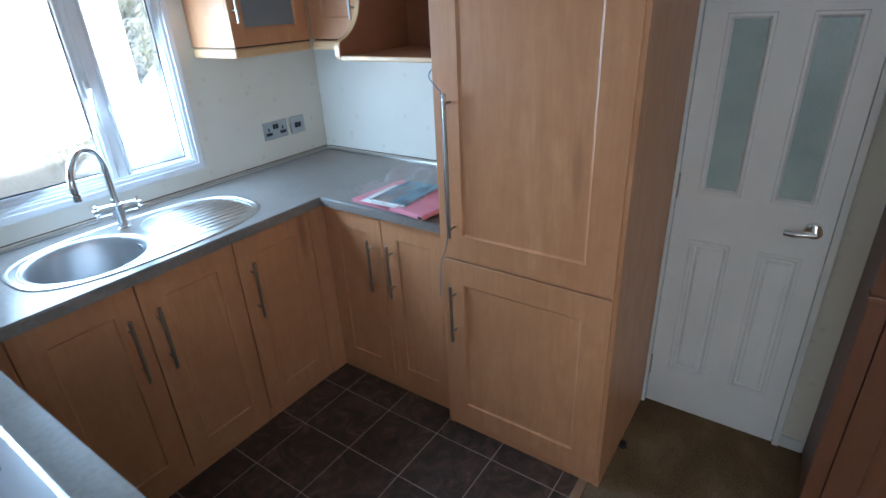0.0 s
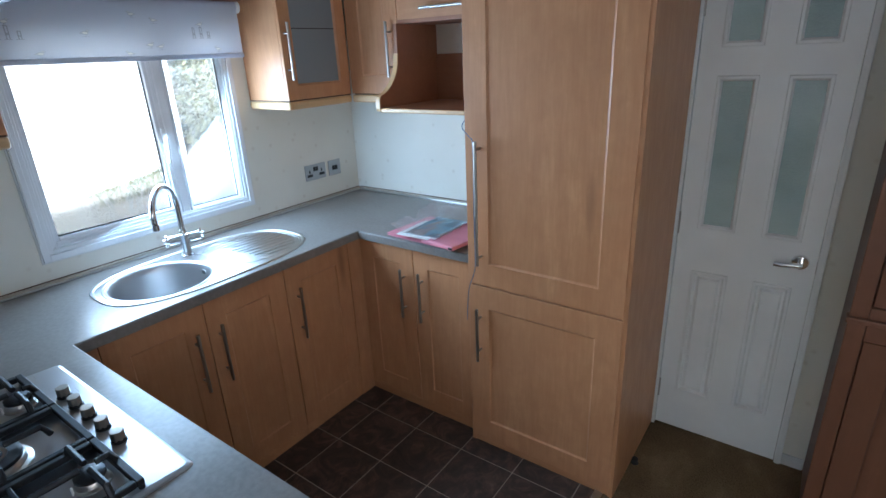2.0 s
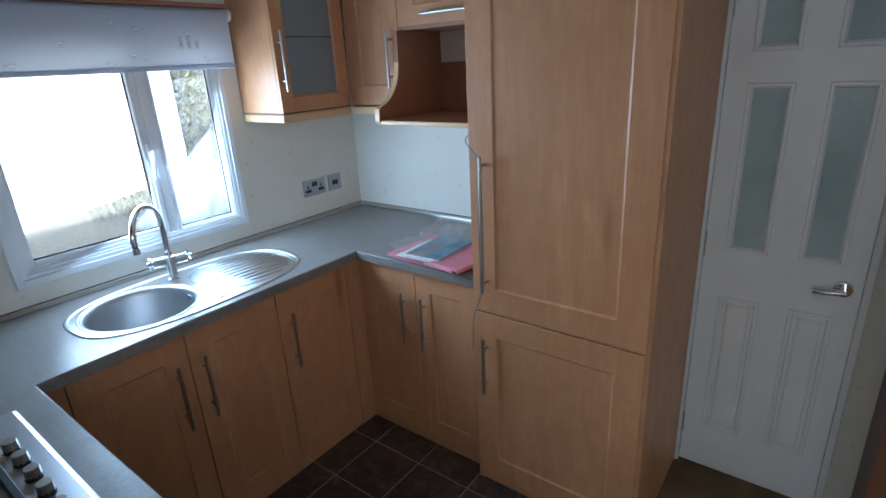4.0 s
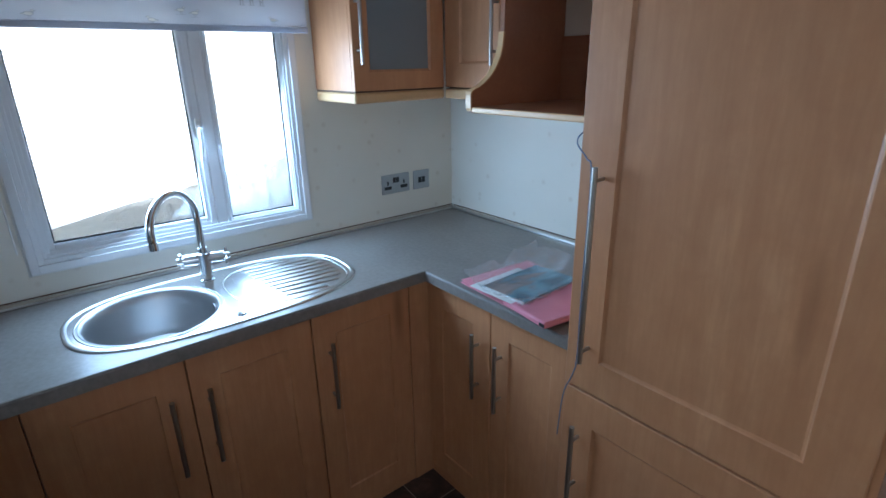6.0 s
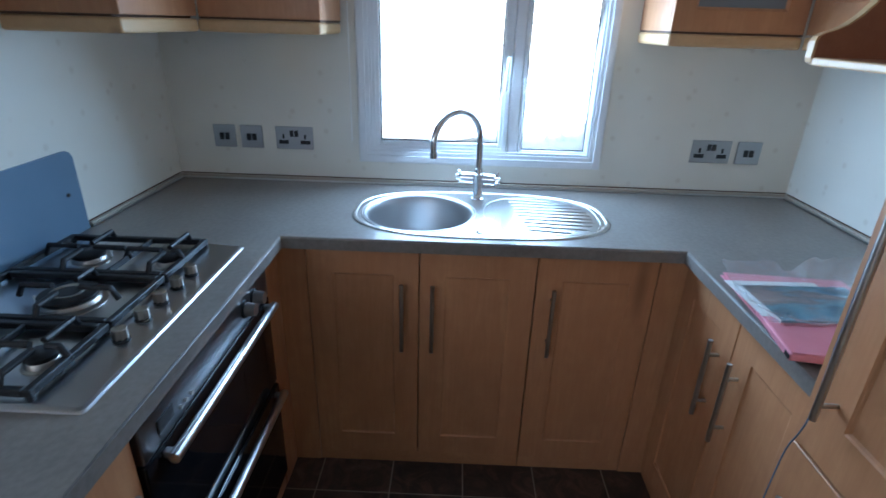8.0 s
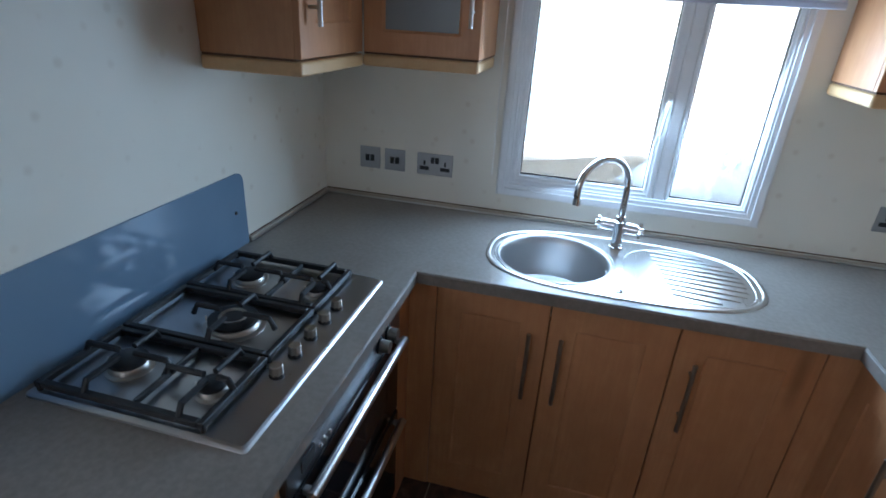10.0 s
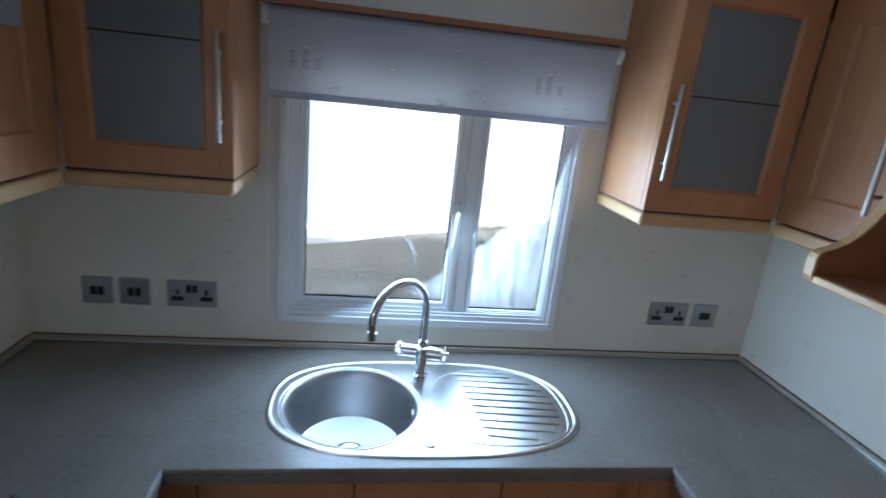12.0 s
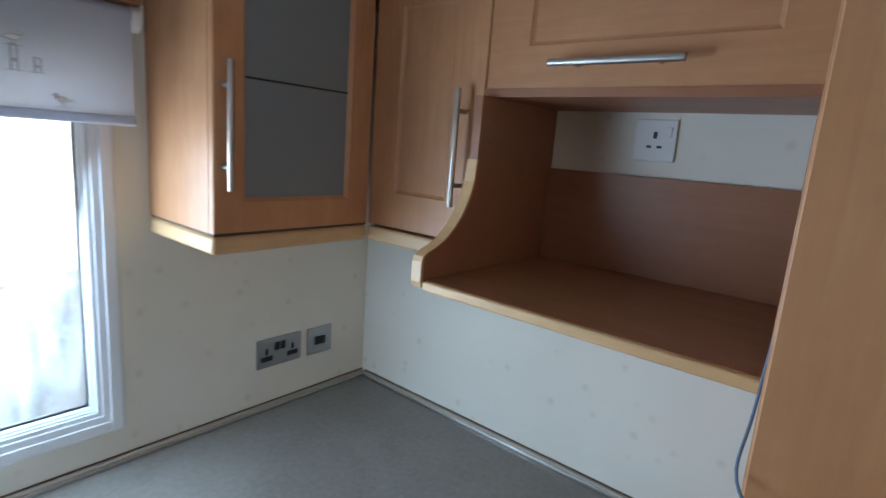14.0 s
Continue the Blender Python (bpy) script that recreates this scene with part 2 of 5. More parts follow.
# fixed light: condensation streaks, thickened to paint in veiling glare too
MIST = misted("misted_window_glass", 0.05, 0.16)
# opening sash: thin pale film standing in for bright glare over the view
GLARE_VEIL = misted("glare_veiled_glass", 0.03, 0.07)
FILM = clear("clear_plastic_sleeve", 0.15, (0.96, 0.97, 0.99), 0.26)
_n, _l = FILM.node_tree.nodes, FILM.node_tree.links
_bu, _no = _n.new("ShaderNodeBump"), _n.new("ShaderNodeTexNoise")
_no.inputs["Scale"].default_value = 30.0
_bu.inputs["Strength"].default_value, _bu.inputs["Distance"].default_value = 0.6, 0.012
_l.new(_no.outputs[0], _bu.inputs["Height"])
_l.new(_bu.outputs[0], _n["Glossy BSDF"].inputs["Normal"])
_df, _mx = _n.new("ShaderNodeBsdfTranslucent"), _n.new("ShaderNodeMixShader")
_df.inputs[0].default_value, _mx.inputs[0].default_value = (0.92, 0.95, 1.0, 1), 0.08
_l.new(_n["Mix Shader"].outputs[0], _mx.inputs[1])
_l.new(_df.outputs[0], _mx.inputs[2])
_l.new(_mx.outputs[0], _n["Material Output"].inputs["Surface"])

FROST = mat("frosted_cabinet_glass", (0.20, 0.22, 0.23), 0.28)
OBSCURE = mat("obscure_door_glass", (0.36, 0.44, 0.43), 0.16)
_n, _l, _b = nodes(OBSCURE)
_vo = _n.new("ShaderNodeTexVoronoi")
_vo.feature = "DISTANCE_TO_EDGE"
_vo.inputs["Scale"].default_value = 75.0
_v = coords(OBSCURE)
_w = _n.new("ShaderNodeTexNoise")
_w.inputs["Scale"].default_value = 14.0
_l.new(_v, _w.inputs["Vector"])
_l.new(mix(OBSCURE, 0.12, _v, _w.outputs["Color"]), _vo.inputs["Vector"])
bump(OBSCURE, ramp(OBSCURE, _vo.outputs["Distance"], [(0.0, (0, 0, 0)), (0.12, (1, 1, 1))]), 0.35, 0.002)
_l.new(ramp(OBSCURE, noise_tex(OBSCURE, _v, 2.5, 3.0), [(0.35, (0.28, 0.36, 0.35)), (0.65, (0.42, 0.51, 0.49))]), _b.inputs["Base Color"])

FABRIC = bpy.data.materials.new("white_blind_fabric")
FABRIC.use_nodes = True
_n, _l = FABRIC.node_tree.nodes, FABRIC.node_tree.links
_n.remove(_n["Principled BSDF"])
_df, _tl, _mx = _n.new("ShaderNodeBsdfDiffuse"), _n.new("ShaderNodeBsdfTranslucent"), _n.new("ShaderNodeMixShader")
_df.inputs[0].default_value, _tl.inputs[0].default_value, _mx.inputs[0].default_value = (0.60, 0.61, 0.66, 1), (0.66, 0.69, 0.78, 1), 0.38
_wv, _bu = _n.new("ShaderNodeTexNoise"), _n.new("ShaderNodeBump")
_wv.inputs["Scale"].default_value = 500.0
_bu.inputs["Strength"].default_value, _bu.inputs["Distance"].default_value = 0.3, 0.0005
_l.new(_wv.outputs[0], _bu.inputs["Height"])
_l.new(_bu.outputs[0], _df.inputs["Normal"])
_l.new(_df.outputs[0], _mx.inputs[1])
_l.new(_tl.outputs[0], _mx.inputs[2])
_l.new(_mx.outputs[0], _n["Material Output"].inputs["Surface"])

# outdoors
CLAD = mat("white_cladding", (0.80, 0.80, 0.78), 0.5)
_n, _l, _b = nodes(CLAD)
_l.new(ramp(CLAD, noise_tex(CLAD, coords(CLAD, (1, 1, 3)), 1.5, 5.0), [(0.3, (0.74, 0.74, 0.72)), (0.7, (0.82, 0.82, 0.80))]), _b.inputs["Base Color"])
GRAVEL = mat("pale_gravel", (0.36, 0.33, 0.28), 0.9)
_n, _l, _b = nodes(GRAVEL)
_v = coords(GRAVEL)
_a, _e = noise_tex(GRAVEL, _v, 1.4, 6.0, 0.65), noise_tex(GRAVEL, _v, 30.0, 5.0, 0.7)
_l.new(mix(GRAVEL, 0.5, ramp(GRAVEL, _a, [(0.3, (0.14, 0.125, 0.095)), (0.7, (0.27, 0.25, 0.215))]), ramp(GRAVEL, _e, [(0.3, (0.11, 0.10, 0.08)), (0.7, (0.32, 0.30, 0.265))])), _b.inputs["Base Color"])
bump(GRAVEL, _e, 0.8, 0.03)
NBGLASS = mat("pale_blue_window", (0.40, 0.50, 0.56), 0.15)
GRASS = mat("dull_winter_grass", (0.10, 0.11, 0.05), 0.9)
_n, _l, _b = nodes(GRASS)
_l.new(ramp(GRASS, noise_tex(GRASS, coords(GRASS), 3.0, 5.0), [(0.3, (0.07, 0.08, 0.04)), (0.7, (0.17, 0.16, 0.09))]), _b.inputs["Base Color"])

# ---------------------------------------------------------------- mesh helpers


def thing(name, label, category, loc=(0, 0, 0), group="", kind=""):
    ob = new(name)
    ob.location = loc
    ob.empty_display_size = 0.05
    return tagged(ob, label, category, group, kind)


def finish(name, bm, material, smooth=False):
    me = bpy.data.meshes.new(name)
    bmesh.ops.recalc_face_normals(bm, faces=bm.faces)
    bm.to_mesh(me)
    bm.free()
    me.materials.append(material)
    if smooth:
        me.polygons.foreach_set("use_smooth", [True] * len(me.polygons))
        me.set_sharp_from_angle(angle=radians(40))
    return me


def origin_of(ob):
    """Where a thing's Empty stands; parts themselves stand at the world's origin."""
    return ob.location.copy() if ob.parent is None else Vector((0, 0, 0))


def part(name, bm, material, parent, label="", smooth=False):
    ob = new(name, finish(name, bm, material, smooth))
    ob.parent = parent
    ob.matrix_parent_inverse = Matrix.Translation(-origin_of(parent)) if parent else Matrix()
    if label:
        ob["label"] = label
    return ob


def solo(name, bm, material, label, category, smooth=False, group="", kind=""):
    return tagged(new(name, finish(name, bm, material, smooth)), label, category, group, kind)


def add_box(bm, x0, x1, y0, y1, z0, z1, bevel=0.0, seg=2):
    r = bmesh.ops.create_cube(bm, size=1)
    v = r["verts"]
    bmesh.ops.scale(bm, vec=(abs(x1 - x0), abs(y1 - y0), abs(z1 - z0)), verts=v)
    bmesh.ops.translate(bm, vec=((x0 + x1) / 2, (y0 + y1) / 2, (z0 + z1) / 2), verts=v)
    if bevel:
        e = list({e for q in v for e in q.link_edges})
        bmesh.ops.bevel(bm, geom=e, offset=bevel, segments=seg, profile=0.5, affect="EDGES")


def box(x0, x1, y0, y1, z0, z1, bevel=0.0, seg=2):
    bm = bmesh.new()
    add_box(bm, x0, x1, y0, y1, z0, z1, bevel, seg)
    return bm


def add_cyl(bm, a, b, r0, r1=None, seg=20):
    a, b = Vector(a), Vector(b)
    d = b - a
    m = Matrix.Translation((a + b) / 2) @ d.to_track_quat("Z", "Y").to_matrix().to_4x4()
    bmesh.ops.create_cone(bm, cap_ends=True, segments=seg, radius1=r0, radius2=r0 if r1 is None else r1, depth=d.length, matrix=m)


def cyl(a, b, r0, r1=None, seg=20):
    bm = bmesh.new()
    add_cyl(bm, a, b, r0, r1, seg)
    return bm


def tube(points, r, seg=10, closed=False):
    """A round tube along a smooth line of points."""
    bm = bmesh.new()
    pts = [Vector(p) for p in points]
    rings, up = [], None
    for i, p in enumerate(pts):
        a = pts[i - 1] if i or closed else p
        b = pts[(i + 1) % len(pts)] if i < len(pts) - 1 or closed else p
        d = (b - a).normalized()
        if up is None:
            up = d.orthogonal().normalized()
        up = (up - d * up.dot(d)).normalized()
        side = d.cross(up)
        rings.append([bm.verts.new(p + r * (math.cos(2 * math.pi * k / seg) * up + math.sin(2 * math.pi * k / seg) * side)) for k in range(seg)])
    for i in range(len(rings) - (0 if closed else 1)):
        a, b = rings[i], rings[(i + 1) % len(rings)]
        for k in range(seg):
            bm.faces.new((a[k], a[(k + 1) % seg], b[(k + 1) % seg], b[k]))
    if not closed:
        bm.faces.new(rings[0])
        bm.faces.new(rings[-1])
    return bm


def lathe(profile, centre, seg=40):
    """Turned about the upright axis: profile of (radius, height)."""
    bm = bmesh.new()
    rows = []
    for r, z in profile:
        rows.append([bm.verts.new((centre[0] + r * math.cos(2 * math.pi * k / seg), centre[1] + r * math.sin(2 * math.pi * k / seg), centre[2] + z)) for k in range(seg)])
    for a, b in zip(rows, rows[1:]):
        for k in range(seg):
            bm.faces.new((a[k], a[(k + 1) % seg], b[(k + 1) % seg], b[k]))
    return bm


def slab(outline, z0, z1, hole=None):
    """A flat plate with an outline in x and y and perhaps one hole."""
    bm = bmesh.new()
    loops = [outline] + ([hole] if hole else [])
    tops, bots = [], []
    for lp in loops:
        for z, keep in ((z1, tops), (z0, bots)):
            keep.append([bm.verts.new((x, y, z)) for x, y in lp])
    for keep in (tops, bots):
        edges = []
        for vs in keep:
            edges += [bm.edges.new((vs[i], vs[(i + 1) % len(vs)])) for i in range(len(vs))]
        bmesh.ops.triangle_fill(bm, use_beauty=True, edges=edges)
    for a, b in zip(tops, bots):
        for i in range(len(a)):
            j = (i + 1) % len(a)
            bm.faces.new((a[i], a[j], b[j], b[i]))
    return bm


def frame_map(face, at):
    """Local u, v, w (right, up, out of the face) to the world, for a front that looks along +x, +y, -y or -x."""
    u, w = {"+x": ((0, 1, 0), (1, 0, 0)), "-y": ((1, 0, 0), (0, -1, 0)), "+y": ((1, 0, 0), (0, 1, 0)), "-x": ((0, 1, 0), (-1, 0, 0))}[face]
    m = Matrix.Identity(4)
    for k in range(3):
        m[k][0], m[k][1], m[k][2] = u[k], (0, 0, 1)[k], w[k]
    ax = 0 if face[1] == "x" else 1
    m[ax][3] = at
    return m


def panel_bm(u0, u1, v0, v1, m, th=0.018, frame=0.075, recess=0.006, opening=False, bevel=0.002):
    """A framed door: flat frame, sloped step, recessed field (or an opening for glass)."""
    bm = bmesh.new()

    def ring(d, w):
        return [bm.verts.new((u, v, w)) for u, v in ((u0 + d, v0 + d), (u1 - d, v0 + d), (u1 - d, v1 - d), (u0 + d, v1 - d))]

    levels = [ring(0, -th), ring(0, -bevel), ring(bevel, 0)]
    if frame:
        levels += [ring(frame, 0), ring(frame + 0.003, -0.0035), ring(frame + 0.008, -recess)]
        if opening:
            levels += [ring(frame + 0.008, -th)]
    for a, b in zip(levels, levels[1:]):
        for k in range(4):
            bm.faces.new((a[k], a[(k + 1) % 4], b[(k + 1) % 4], b[k]))
    if frame and opening:
        for k in range(4):
            bm.faces.new((levels[-1][k], levels[-1][(k + 1) % 4], levels[0][(k + 1) % 4], levels[0][k]))
    else:
        bm.faces.new(levels[-1])
        bm.faces.new(levels[0])
    bmesh.ops.transform(bm, matrix=m, verts=bm.verts)
    return bm


def bar_handle(parent, m, a, b, out=0.034, r=0.0066, inset=0.045):
    """A round bar on two stand-off posts, from a to b in the face's u, v."""
    a, b = Vector((*a, out)), Vector((*b, out))
    d = (b - a).normalized()
    h = part("handle", cyl(m @ a, m @ b, r, seg=16), SATIN, parent, "brushed nickel bar handle", True)
    for q in (a + d * inset, b - d * inset):
        part("stand_off", cyl(m @ Vector((q.x, q.y, 0)), m @ Vector((q.x, q.y, out)), r * 0.75, seg=12), SATIN, h, "", True)
    return h


def superellipse(cx, cy, rx, ry, n, k):
    out = []
    for i in range(k):
        a = 2 * math.pi * i / k
        c, s = math.cos(a), math.sin(a)
        out.append((cx + rx * math.copysign(abs(c) ** (2 / n), c), cy + ry * math.copysign(abs(s) ** (2 / n), s)))
    return out


# ---------------------------------------------------------------- the room
XW, YN, YS, YD, ZC = -1.957, 1.806, -0.612, 1.735, 2.16
XE, YL = 1.30, -4.0


def structure(name, bm, material, label, category="wall"):
    return solo(name, bm, material, label, category, kind="structure")


# window wall, with its opening
WY0, WY1, WZ0, WZ1 = 0.147, 1.022, 1.021, 1.835
bm = bmesh.new()
add_box(bm, XW - 0.07, XW, YL - 0.07, WY0, 0, ZC)
add_box(bm, XW - 0.07, XW, WY1, YN + 0.07, 0, ZC)
add_box(bm, XW - 0.07, XW, WY0, WY1, 0, WZ0)
add_box(bm, XW - 0.07, XW, WY0, WY1, WZ1, ZC)
structure("wall_west", bm, WALL, "cream patterned vinyl wall round the kitchen window")
structure("wall_north", box(XW, -0.078, YN, YN + 0.07, 0, ZC), WALL, "cream patterned vinyl wall behind the worktop")
bm = bmesh.new()
add_box(bm, -0.076, -0.071, YD, YD + 0.07, 0, ZC)
add_box(bm, 0.430, XE, YD, YD + 0.07, 0, ZC)
add_box(bm, -0.071, 0.430, YD, YD + 0.07, 2.03, ZC)
structure("wall_hall", bm, WALL, "cream vinyl wall round the white door")
structure("wall_hall_back", box(-0.5, XE, 2.62, 2.69, 0, ZC), WALL, "plain cream wall beyond the door")
structure("wall_south", box(XW, 0.0, YS - 0.07, YS, 0, ZC), WALL, "cream patterned vinyl wall behind the hob")
# east wall stays out of view; its opening is added to let light in
bm = bmesh.new()
add_box(bm, XE, XE + 0.07, YL - 0.07, -1.45, 0, ZC)
add_box(bm, XE, XE + 0.07, -0.25, 2.69, 0, ZC)
add_box(bm, XE, XE + 0.07, -1.45, -0.25, 0, 0.94)
add_box(bm, XE, XE + 0.07, -1.45, -0.25, 1.78, ZC)
structure("wall_east", bm, WALL, "plain cream wall out of view with an added side opening")
bm = bmesh.new()
add_box(bm, XW, -1.25, YL - 0.07, YL, 0, ZC)
add_box(bm, 0.85, XE, YL - 0.07, YL, 0, ZC)
add_box(bm, -1.25, 0.85, YL - 0.07, YL, 0, 0.82)
add_box(bm, -1.25, 0.85, YL - 0.07, YL, 1.9, ZC)
structure("wall_lounge", bm, WALL, "plain cream wall with a wide window opening")
structure("ceiling", box(XW - 0.07, XE + 0.07, YL - 0.07, 2.69, ZC, ZC + 0.05), CEIL, "white board ceiling", "ceiling")
FLX = -0.137
bm = bmesh.new()
add_box(bm, FLX + 0.012, XE, YL, 2.62, -0.06, 0.0)
add_box(bm, XW, FLX + 0.012, YL, YS - 0.07, -0.06, 0.0)
structure("floor_carpet", bm, CARPET, "brown mottled short-pile carpet", "floor")
structure("threshold_strip", box(FLX - 0.012, FLX + 0.022, -0.1, 1.17, 0.0, 0.004, 0.0015), ALU, "aluminium threshold strip between tiles and carpet", "trim")

# ---------------------------------------------------------------- window
win = thing("window_1", "white plastic double window with a sash on one side", "window", (XW, 0.57, WZ0), kind="structure")
bm = bmesh.new()
# flat casing on the wall face, end to end
for y0, y1, z0, z1 in ((WY0 - 0.028, WY0 + 0.012, WZ0 - 0.028, WZ1 + 0.03), (WY1 - 0.012, WY1 + 0.028, WZ0 - 0.028, WZ1 + 0.03), (WY0 + 0.012, WY1 - 0.012, WZ0 - 0.028, WZ0 + 0.012), (WY0 + 0.012, WY1 - 0.012, WZ1 - 0.012, WZ1 + 0.03)):
    add_box(bm, XW - 0.06, XW - 0.004, y0, y1, z0, z1, 0.003)
part("window_frame", bm, WHITE, win)
for nm, a, w, xt in (("outer_casing", -0.028, 0.024, 0.012), ("middle_step", -0.004, 0.016, 0.006), ("inner_bead", 0.012, 0.010, 0.001)):
    bm = bmesh.new()
    ya, yb, za, zb = WY0 + a, WY1 - a, WZ0 + a, WZ1 - a
    for y0, y1, z0, z1 in ((ya, ya + w, za, zb), (yb - w, yb, za, zb), (ya + w, yb - w, za, za + w), (ya + w, yb - w, zb - w, zb)):
        add_box(bm, XW - 0.0035, XW + xt, y0, y1, z0, z1, 0.0012, 1)
    part(nm, bm, WHITE, win)
part("mullion", box(XW - 0.06, XW - 0.018, 0.6905, 0.7325, WZ0 + 0.0125, WZ1 - 0.0125, 0.006), WHITE, win)
bm = bmesh.new()
for y0, y1, z0, z1 in ((WY0 - 0.034, WY0 - 0.0285, WZ0 - 0.034, WZ1 + 0.036), (WY1 + 0.0285, WY1 + 0.034, WZ0 - 0.034, WZ1 + 0.036), (WY0 - 0.028, WY1 + 0.028, WZ0 - 0.034, WZ0 - 0.0285), (WY0 - 0.028, WY1 + 0.028, WZ1 + 0.0305, WZ1 + 0.036)):
    add_box(bm, XW, XW + 0.006, y0, y1, z0, z1, 0.0015)
part("cover_strip", bm, WHITE_PL, win, "thin white cover strip at the wall")


def sash(y0, y1, z0, z1, w, x0, x1, name, glass):
    b = bmesh.new()
    for a0, a1, c0, c1 in ((y0, y0 + w, z0, z1), (y1 - w, y1, z0, z1), (y0 + w, y1 - w, z0, z0 + w), (y0 + w, y1 - w, z1 - w, z1)):
        add_box(b, x0, x1, a0, a1, c0, c1, 0.004)
    s = part(name, b, WHITE, win)
    b = bmesh.new()
    q = 0.6 * w
    for a0, a1, c0, c1 in ((y0 + 0.004, y0 + q, z0 + 0.004, z1 - 0.004), (y1 - q, y1 - 0.004, z0 + 0.004, z1 - 0.004), (y0 + q, y1 - q, z0 + 0.004, z0 + q), (y0 + q, y1 - q, z1 - q, z1 - 0.004)):
        add_box(b, x1 + 0.0002, x1 + 0.005, a0, a1, c0, c1, 0.002)
    part("sash_bead", b, WHITE, s)
    part("pane", box(x0 + 0.010, x0 + 0.014, y0 + w - 0.002, y1 - w + 0.002, z0 + w - 0.002, z1 - w + 0.002), glass, s, "clear pane with a streaky film of grime, mist and painted-in glare")
    g = bmesh.new()
    for a0, a1, c0, c1 in ((y0 + w, y0 + w + 0.004, z0 + w, z1 - w), (y1 - w - 0.004, y1 - w, z0 + w, z1 - w), (y0 + w + 0.004, y1 - w - 0.004, z0 + w, z0 + w + 0.005), (y0 + w + 0.004, y1 - w - 0.004, z1 - w - 0.004, z1 - w)):
        add_box(g, x0 + 0.015, x0 + 0.022, a0, a1, c0, c1)
    part("gasket", g, BLACK, s, "thin black rubber gasket")
    return s


opening_sash = sash(WY0 + 0.0125, 0.690, WZ0 + 0.0125, WZ1 - 0.0125, 0.036, XW - 0.055, XW - 0.014, "opening_sash", GLARE_VEIL)
sash(0.733, WY1 - 0.0125, WZ0 + 0.0125, WZ1 - 0.0125, 0.015, XW - 0.055, XW - 0.022, "fixed_light", MIST)
h = part("window_handle", box(XW - 0.0088, XW + 0.008, 0.664, 0.682, 1.355, 1.42, 0.004), WHITE_PL, opening_sash, "white plastic lever handle")
part("lever", tube([(XW + 0.008, 0.673, 1.395), (XW + 0.022, 0.673, 1.385), (XW + 0.024, 0.670, 1.34), (XW + 0.018, 0.666, 1.275)], 0.0062), WHITE_PL, h, "", True)

# roller blind
blind = thing("roller_blind", "white roller blind with small grey seaside prints, half lowered", "blind", (-1.86, 0.58, 1.90))
part("roller", cyl((-1.885, 0.092, 1.905), (-1.885, 1.075, 1.905), 0.021), FABRIC, blind, "", True)
bm = bmesh.new()
K = 40
vs = [[bm.verts.new((-1.8635 + 0.0015 * math.sin(9 * i / K), 0.105 + 0.962 * i / K, z)) for i in range(K + 1)] for z in (1.705, 1.79, 1.91)]
for a, b in zip(vs, vs[1:]):
    for i in range(K):
        bm.faces.new((a[i], a[i + 1], b[i + 1], b[i]))
fab = part("fabric", bm, FABRIC, blind, "thin translucent white fabric")
part("bottom_bar", box(-1.869, -1.857, 0.103, 1.069, 1.693, 1.712, 0.004), FABRIC, blind, "fabric-covered weight bar")
part("head_rail", box(-1.905, -1.846, 0.085, 1.085, 1.926, 1.942, 0.003), WOOD_RED, blind, "brown wooden rail")
for y in (0.090, 1.076):
    part("end_cap", cyl((-1.885, y - 0.006, 1.903), (-1.885, y + 0.010, 1.903), 0.026), WHITE_PL, blind, "white plastic end cap", True)
    part("bracket", box(-1.956, -1.868, y - 0.004, y + 0.004, 1.885, 1.925, 0.002), WHITE_PL, blind)
chain = bmesh.new()
for x in (-1.872, -1.862):
    for i in range(98):
        bmesh.ops.create_icosphere(chain, subdivisions=1, radius=0.0026, matrix=Matrix.Translation((x, 0.104, 1.885 - i * 0.0082)))
tagged(part("bead_chain", chain, WHITE_PL, blind, "white plastic bead chain"), kind="stuff")


def print_post(y, z, h, w=0.012):
    b = bmesh.new()
    add_box(b, -1.8612, -1.8606, y - w / 2, y - w / 5, z, z + h)
    add_box(b, -1.8612, -1.8606, y + w / 4, y + w / 2, z, z + h * 0.96)
    add_box(b, -1.8612, -1.8606, y - w / 5, y + w / 4, z + h * 0.9, z + h)
    add_box(b, -1.8612, -1.8606, y - w / 5, y + w / 4, z + h * 0.3, z + h * 0.45)
    add_box(b, -1.8612, -1.8606, y - w, y + w, z - 0.0012, z)
    part("printed_post", b, GREYPRINT, fab, "small grey printed post")


